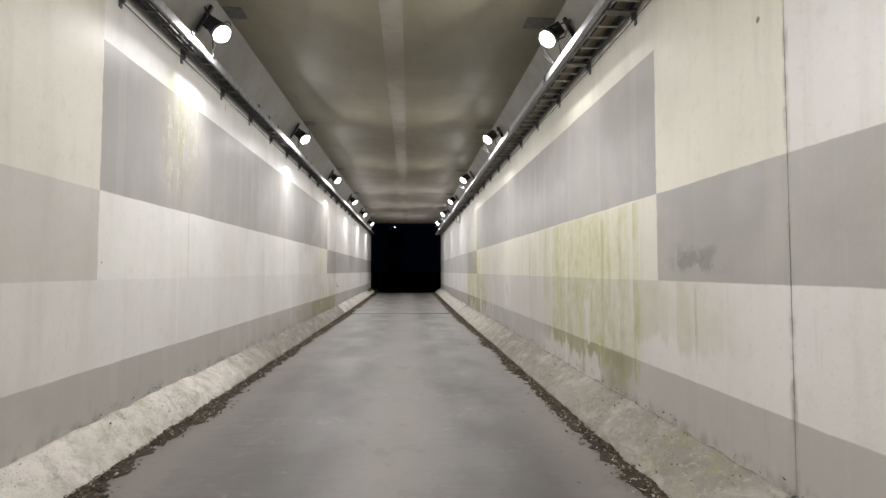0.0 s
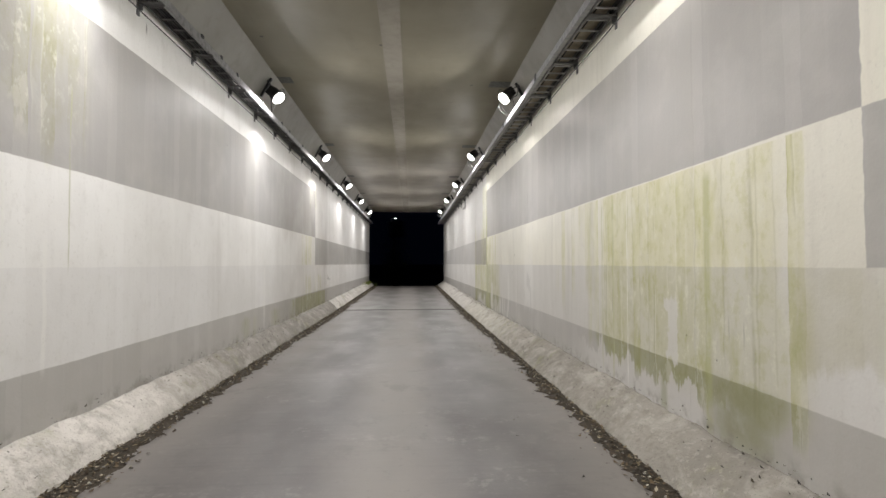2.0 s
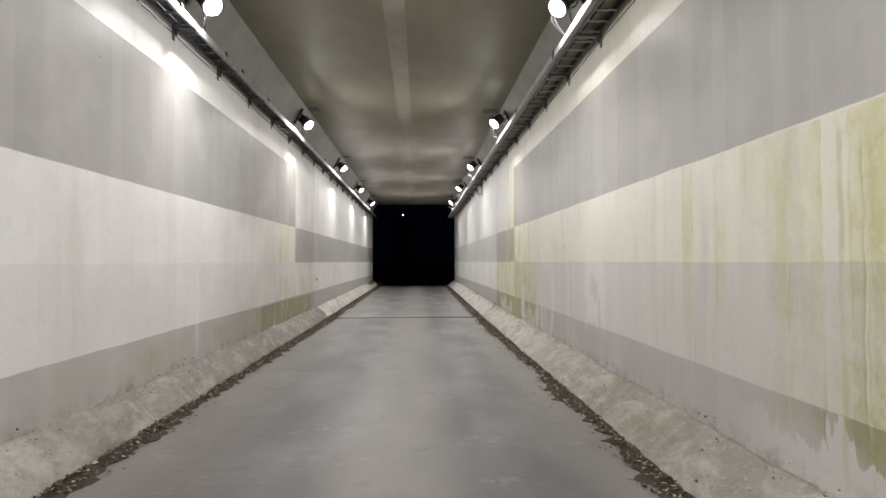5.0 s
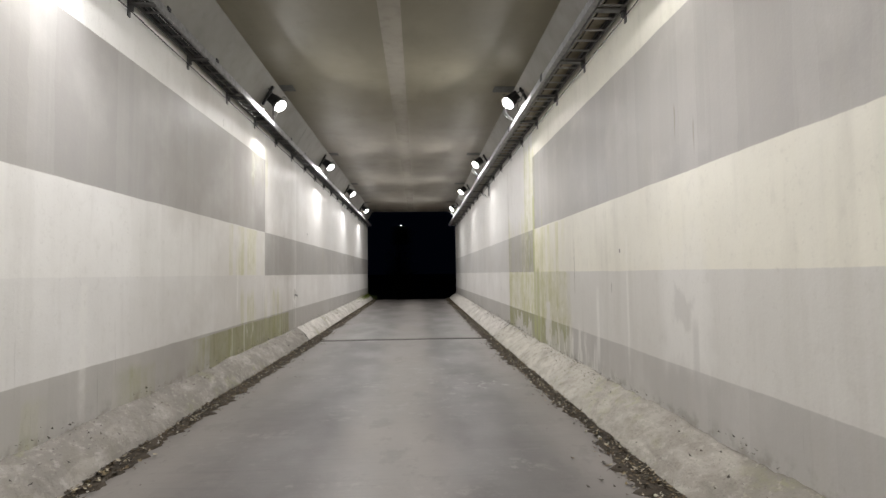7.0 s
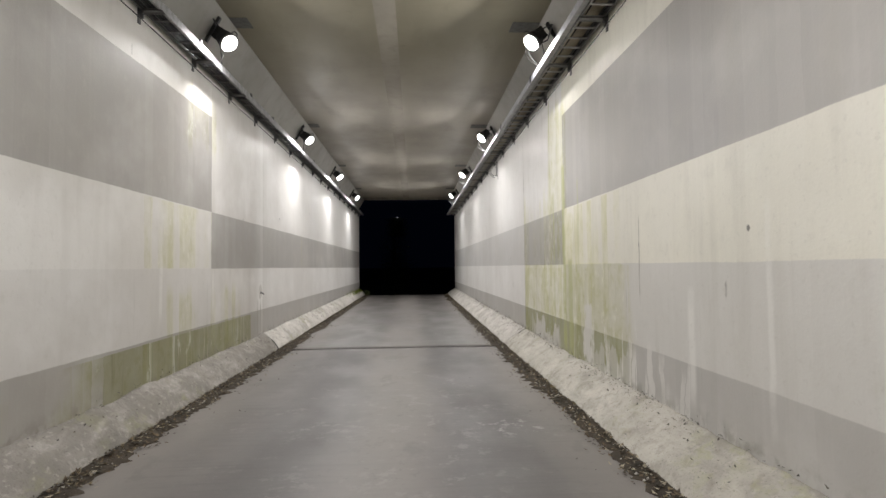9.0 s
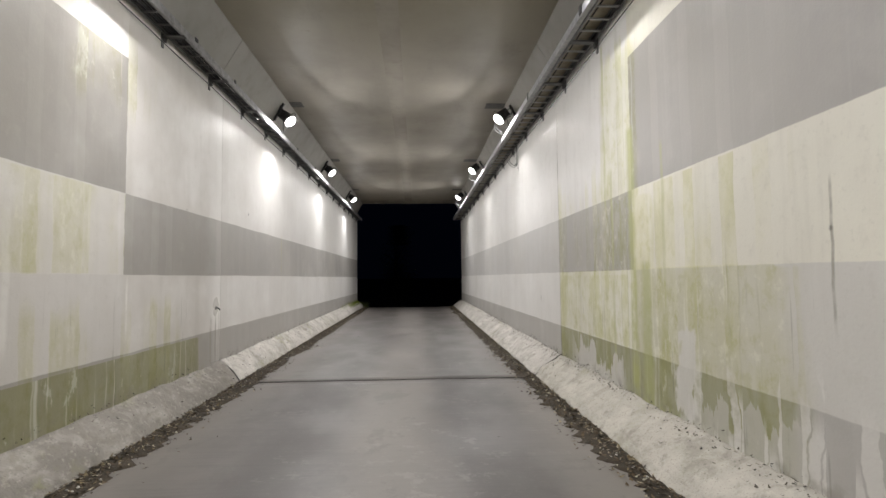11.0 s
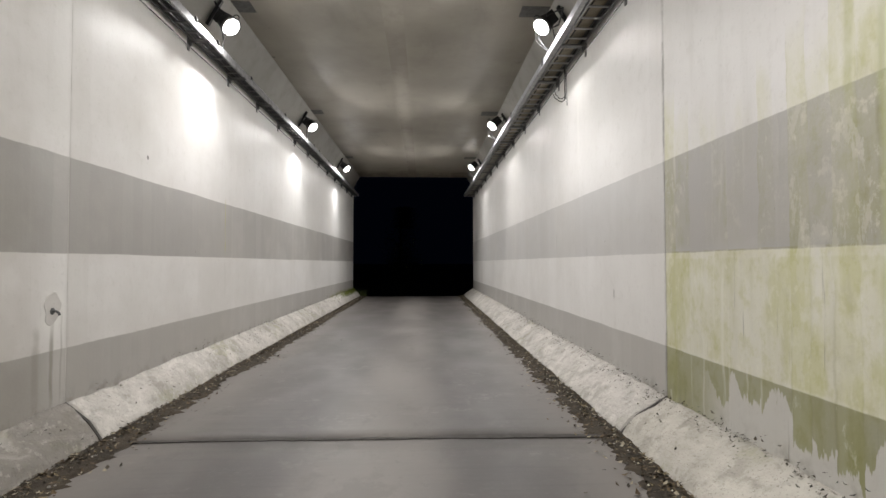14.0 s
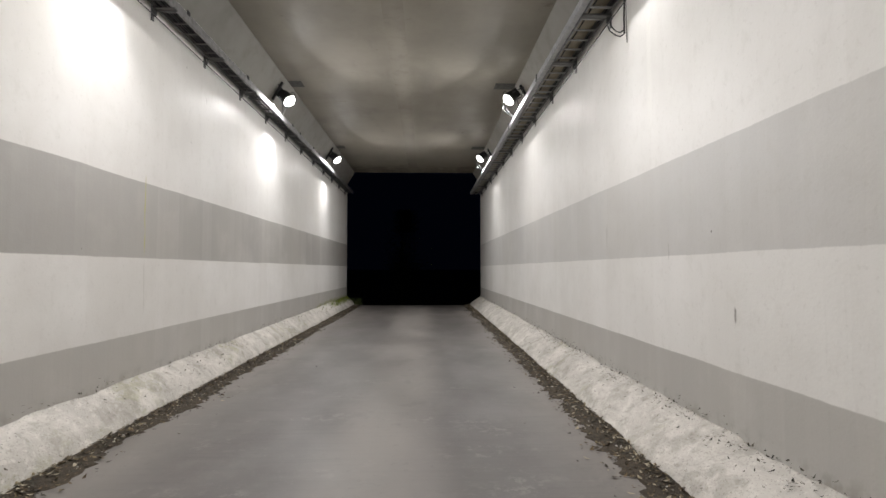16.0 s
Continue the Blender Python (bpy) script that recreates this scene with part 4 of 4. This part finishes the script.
# ---- gutter litter ----
def dirt_line(side):
    s, foot = (1, XL + 0.285) if side == "west" else (-1, XR - 0.405)
    bm = bmesh.new()
    n, m = int((Y1 - Y0) / 0.04), 5
    grid = []
    for k in range(n + 1):
        y = Y0 + (Y1 - Y0) * k / n
        w = 0.19 + 0.09 * min(1.0, max(0.0, (y - 14.0) / 5.0)) + 0.15 * noise.noise(Vector((y * 0.8, s * 4.0, 0))) + 0.07 * noise.noise(Vector((y * 3.7, s * 4.0, 5))) + 0.13 * noise.noise(Vector((y * 7.0, s, 9))) + 0.08 * noise.noise(Vector((y * 23.0, s, 2)))
        w = max(0.07, w)
        row = []
        for q in range(m + 1):
            u = q / m
            z = fz(y) + 0.004 + 0.022 * (1 - u) ** 1.3 + 0.008 * noise.noise(Vector((u * 4, y * 9, s))) * (1 - u) - (0.020 if q == m else 0)
            row.append(bm.verts.new((foot + s * (w * u - 0.04), y, z)))
        grid.append(row)
    for r0, r1 in zip(grid, grid[1:]):
        for k in range(m):
            bm.faces.new((r0[k], r0[k + 1], r1[k + 1], r1[k]))
    tagged(link("gutter_dirt", bm, M_DIRT, True), "dark damp dirt lying along the foot of the kerb", "dirt", kind="stuff")


for side in ("west", "east"):
    dirt_line(side)


def flakes(name, label, category, material, spots, lo, hi, flat=0.5):
    """Many small curled scraps in one mesh; spots gives (x, y, z)."""
    verts, faces = [], []
    for x, y, z in spots:
        size = random.uniform(lo, hi)
        a, tilt, curl = random.uniform(0, 6.283), random.uniform(-flat, flat), random.uniform(0.1, 0.5)
        ca, sa = math.cos(a), math.sin(a)
        i = len(verts)
        wide = random.uniform(0.3, 0.7)
        for u, v, h in ((-1, 0, curl), (-0.2, -wide, 0.05), (0.1, 0, -0.05), (-0.2, wide, 0.05), (1, 0.1, curl * 0.8)):
            px, py, pz = u * size / 2, v * size / 2, (h + u * tilt) * size / 2
            verts.append((x + ca * px - sa * py, y + sa * px + ca * py, z + max(0.0, pz) + 0.002))
        faces += [(i, i + 1, i + 2), (i, i + 2, i + 3), (i + 1, i + 4, i + 2), (i + 2, i + 4, i + 3)]
    me = bpy.data.meshes.new(name)
    me.from_pydata(verts, [], faces)
    me.materials.append(material)
    return tagged(new(name, me), label, category, kind="stuff")


random.seed(11)
spots = []
for s, foot in ((1, XL + 0.285), (-1, XR - 0.405)):
    for k in range(15000):
        y = random.uniform(-1.0, Y1)
        heap = 0.5 + 0.9 * noise.noise(Vector((y * 0.8, s * 4.0, 0))) + 0.3 * noise.noise(Vector((y * 3.7, s * 4.0, 5)))
        if random.random() > 0.12 + heap + 0.3 * min(1.0, max(0.0, (y - 14.0) / 5.0)):
            continue
        off = abs(random.gauss(0.0, 0.06 + 0.06 * max(0.0, heap) + 0.04 * min(1.0, max(0.0, (y - 14.0) / 5.0)))) - 0.015
        spots.append((foot + s * off, y, fz(y) + 0.006 + 0.022 * max(0, 1 - off / 0.13)))
flakes("leaf_litter", "brown dead leaves and twigs gathered in the gutters", "leaves", M_LITTER, spots, 0.014, 0.056)
spots = []
for k in range(260):
    y = random.uniform(0, Y1)
    s, foot = random.choice(((1, XL + 0.3), (-1, XR - 0.42)))
    x = foot + s * abs(random.gauss(0.15, 0.35))
    spots.append((x, y, fz(y) + 0.007))
flakes("stray_leaves", "scattered dark leaf scraps on the roadway", "leaves", M_SPECK, spots, 0.012, 0.04)
spots = []
for k in range(1500):
    y = random.uniform(1, Y1)
    s, wall, foot = random.choice(((1, XL, 0.30), (-1, XR, 0.42)))
    u = 1 - abs(random.gauss(0, 0.35))
    if u < 0 or noise.noise(Vector((y * 0.9, s * 3, 4))) < -0.15:
        continue
    bulge = 0.035 * math.sin(math.pi * u)
    spots.append((wall + s * (foot * (1 - u) + bulge + 0.012), y, fz(y) - 0.02 + 0.335 * u + bulge * 0.6 + 0.006))
for k in range(700):
    y = random.uniform(1, Y1)
    s, wall = random.choice(((1, XL), (-1, XR)))
    if noise.noise(Vector((y * 0.8, s * 6, 1))) > -0.1:
        spots.append((wall + s * 0.012, y, fz(y) + 0.325 + abs(random.gauss(0, 0.035))))
for k in range(900):
    y = random.uniform(13.6, 27.0)
    if noise.noise(Vector((y * 2.2, 3, 1))) > -0.2:
        up = abs(random.gauss(0, 0.05))
        spots.append((XR - 0.02 - up * 1.1, y, fz(y) + 0.335 - up * 0.8))
flakes("kerb_scraps", "dark bits of leaf and grit stuck on the kerbs", "leaves", M_SPECK, spots, 0.010, 0.034, 1.0)

# small stones in the gutters
random.seed(12)
verts, faces = [], []
for k in range(900):
    y = random.uniform(0, Y1)
    s, foot = random.choice(((1, XL + 0.285), (-1, XR - 0.405)))
    x, z, r = foot + s * abs(random.gauss(0.02, 0.08)), fz(y) + 0.014, random.uniform(0.005, 0.016)
    i = len(verts)
    for dx, dy, dz in ((1, 0, 0), (0, 1, 0.1), (-1, 0, 0), (0, -1, 0.1), (0.1, 0, 0.8), (0, 0.1, -0.8)):
        verts.append((x + dx * r * random.uniform(0.7, 1.3), y + dy * r * random.uniform(0.7, 1.3), z + dz * r))
    faces += [(i, i + 1, i + 4), (i + 1, i + 2, i + 4), (i + 2, i + 3, i + 4), (i + 3, i, i + 4), (i + 1, i, i + 5), (i + 2, i + 1, i + 5), (i + 3, i + 2, i + 5), (i, i + 3, i + 5)]
me = bpy.data.meshes.new("gutter_stones")
me.from_pydata(verts, [], faces)
me.materials.append(M_STONE)
tagged(new("gutter_stones", me), "small pale stones among the gutter dirt", "stones", kind="stuff")


# ---- weeds and moss at the far portal ----
def blades(name, label, material, count, spot, lo, hi):
    verts, faces = [], []
    for k in range(count):
        x, y, z = spot()
        h, a = random.uniform(lo, hi), random.uniform(0, 6.283)
        lean, w = random.uniform(0.1, 0.6) * h, random.uniform(0.003, 0.007)
        ca, sa = math.cos(a), math.sin(a)
        i = len(verts)
        for u, ww in ((0, 1), (0.5, 0.8), (1, 0.1)):
            cx, cy, cz = x + ca * lean * u * u, y + sa * lean * u * u, z + h * u * (1 - 0.25 * u)
            verts += [(cx - sa * w * ww, cy + ca * w * ww, cz), (cx + sa * w * ww, cy - ca * w * ww, cz)]
        faces += [(i, i + 1, i + 3, i + 2), (i + 2, i + 3, i + 5, i + 4)]
    me = bpy.data.meshes.new(name)
    me.from_pydata(verts, [], faces)
    me.materials.append(material)
    return tagged(new(name, me), label, "weeds", kind="stuff")


random.seed(21)


def on_kerb():
    y = Y1 - 0.1 - abs(random.gauss(0, 1.6))
    u = random.uniform(0.55, 1.0)
    return XL + 0.30 * (1 - u) + 0.03, y, fz(y) + 0.31 * u


blades("kerb_moss", "bright green moss and tiny weeds on the kerb top", M_MOSS, 2200, on_kerb, 0.015, 0.07)
blades("portal_weeds", "dark weeds growing beside the tunnel portal", M_GRASS, 900,
       lambda: (XL + random.uniform(-0.3, 0.45), Y1 + abs(random.gauss(0.1, 0.35)) + 0.02, fz(Y1) - 0.15), 0.15, 0.6)


# ---- weep pipe in the west wall ----
weep = thing("weep_pipe", "rusty dark pipe stub in a cement patch on the wall", "pipe", pose(XL, 19.54, 1.08))
bm = bmesh.new()
tube(bm, [(-0.03, 0, 0.0), (0.03, 0, 0.0), (0.05, 0, -0.012), (0.058, 0, -0.03)], 0.009, 10)
part("stub", bm, M_DULL, weep, smooth=True)
bm = bmesh.new()
rim = [((0.085 + 0.012 * math.sin(3 * a + 1) + 0.008 * math.sin(7 * a)) * math.cos(a), 0.02 + (0.125 + 0.015 * math.sin(2 * a)) * math.sin(a)) for a in (2 * math.pi * k / 28 for k in range(28))]
back = [bm.verts.new((-0.002, u, v)) for u, v in rim]
face = [bm.verts.new((0.004, u * 0.95, v * 0.95)) for u, v in rim]
bm.faces.new(face), bm.faces.new(back[::-1])
for k in range(28):
    bm.faces.new((back[k], back[(k + 1) % 28], face[(k + 1) % 28], face[k]))
part("cement_patch", bm, M_CEMENT, weep, "pale uneven cement patch")
bm = bmesh.new()
turned(bm, [(0.026, 0.0), (0.026, 0.006), (0.016, 0.008)], pose(0.0, 0, 0, 0, 90, 0), 12)
part("flange", bm, M_DULL, weep)


# ---- far road lamp beyond the portal, and an unseen tree added to hide it ----
GROUND_FAR = -1.6
mast = thing("street_lamp", "distant lit street lamp on a tall steel mast at night", "street lamp", pose(-3.5, 95.0, GROUND_FAR))
bm = bmesh.new()
turned(bm, [(0.16, 0.0), (0.16, 0.12), (0.10, 0.14), (0.055, 11.2), (0.02, 11.25)], Matrix.Identity(4), 12)
part("mast", bm, M_DULL, mast)
bm = bmesh.new()
tube(bm, [(0, 0, 11.15), (0.3, 0, 11.35), (0.65, 0, 11.4)], 0.035, 8)
part("arm", bm, M_DULL, mast)
bm = bmesh.new()
turned(bm, [(0.06, 0.12), (0.16, 0.08), (0.19, 0.0), (0.17, -0.01)], pose(0.82, 0, 11.36), 16)
head = part("lamp_head", bm, M_DULL, mast)
bm = bmesh.new()
turned(bm, [(0.11, -0.012), (0.10, -0.06), (0.07, -0.10), (0.02, -0.12)], pose(0.82, 0, 11.36), 16)
part("lens", bm, M_GLASS, head, "glowing white lens")

# unseen tree: its top cuts off the far lamp once the walk gets nearer
random.seed(31)
tree = thing("tree", "unseen dark tree added to hide the distant lamp from nearer by", "tree", pose(-1.9, 62.0, GROUND_FAR))
bm = bmesh.new()
turned(bm, [(0.22, 0.0), (0.15, 0.5), (0.12, 2.6), (0.07, 5.2), (0.02, 7.2)], Matrix.Identity(4), 10)
part("trunk", bm, M_BARK, tree)
tips = []
for k in range(14):
    z0, a = random.uniform(2.2, 6.2), random.uniform(0, 6.283)
    ln = random.uniform(1.1, 1.9) * (1.1 - 0.07 * z0)
    end = Vector((math.cos(a) * ln, math.sin(a) * ln, z0 + random.uniform(0.4, 1.0)))
    bm = bmesh.new()
    tube(bm, [(0, 0, z0), Vector((0, 0, z0)).lerp(end, 0.5) + Vector((0, 0, 0.12)), end], 0.03, 6)
    part("limb", bm, M_BARK, tree)
    tips.append(end)
verts, faces = [], []
for k in range(9000):
    c = random.choice(tips) * random.uniform(0.25, 1.0)
    q = c + Vector((random.gauss(0, 0.5), random.gauss(0, 0.5), random.gauss(0.3, 0.5)))
    if k % 3 == 0:
        q = Vector((random.gauss(0.3, 0.45), random.gauss(0, 0.5), random.uniform(6.2, 8.15)))
    q.z = min(q.z, 8.13 - 0.10 * abs(q.x - 0.35) - 0.05 * random.random())
    i, r = len(verts), random.uniform(0.05, 0.09)
    u = Vector((random.gauss(0, 1), random.gauss(0, 1), random.gauss(0, 1))).normalized()
    w = u.orthogonal().normalized()
    verts += [tuple(q - u * r), tuple(q + w * r * 0.5), tuple(q + u * r), tuple(q - w * r * 0.5)]
    faces.append((i, i + 1, i + 2, i + 3))
me = bpy.data.meshes.new("crown")
me.from_pydata(verts, [], faces)
me.materials.append(M_GRASS)
crown = new("crown", me)
crown.parent = tree
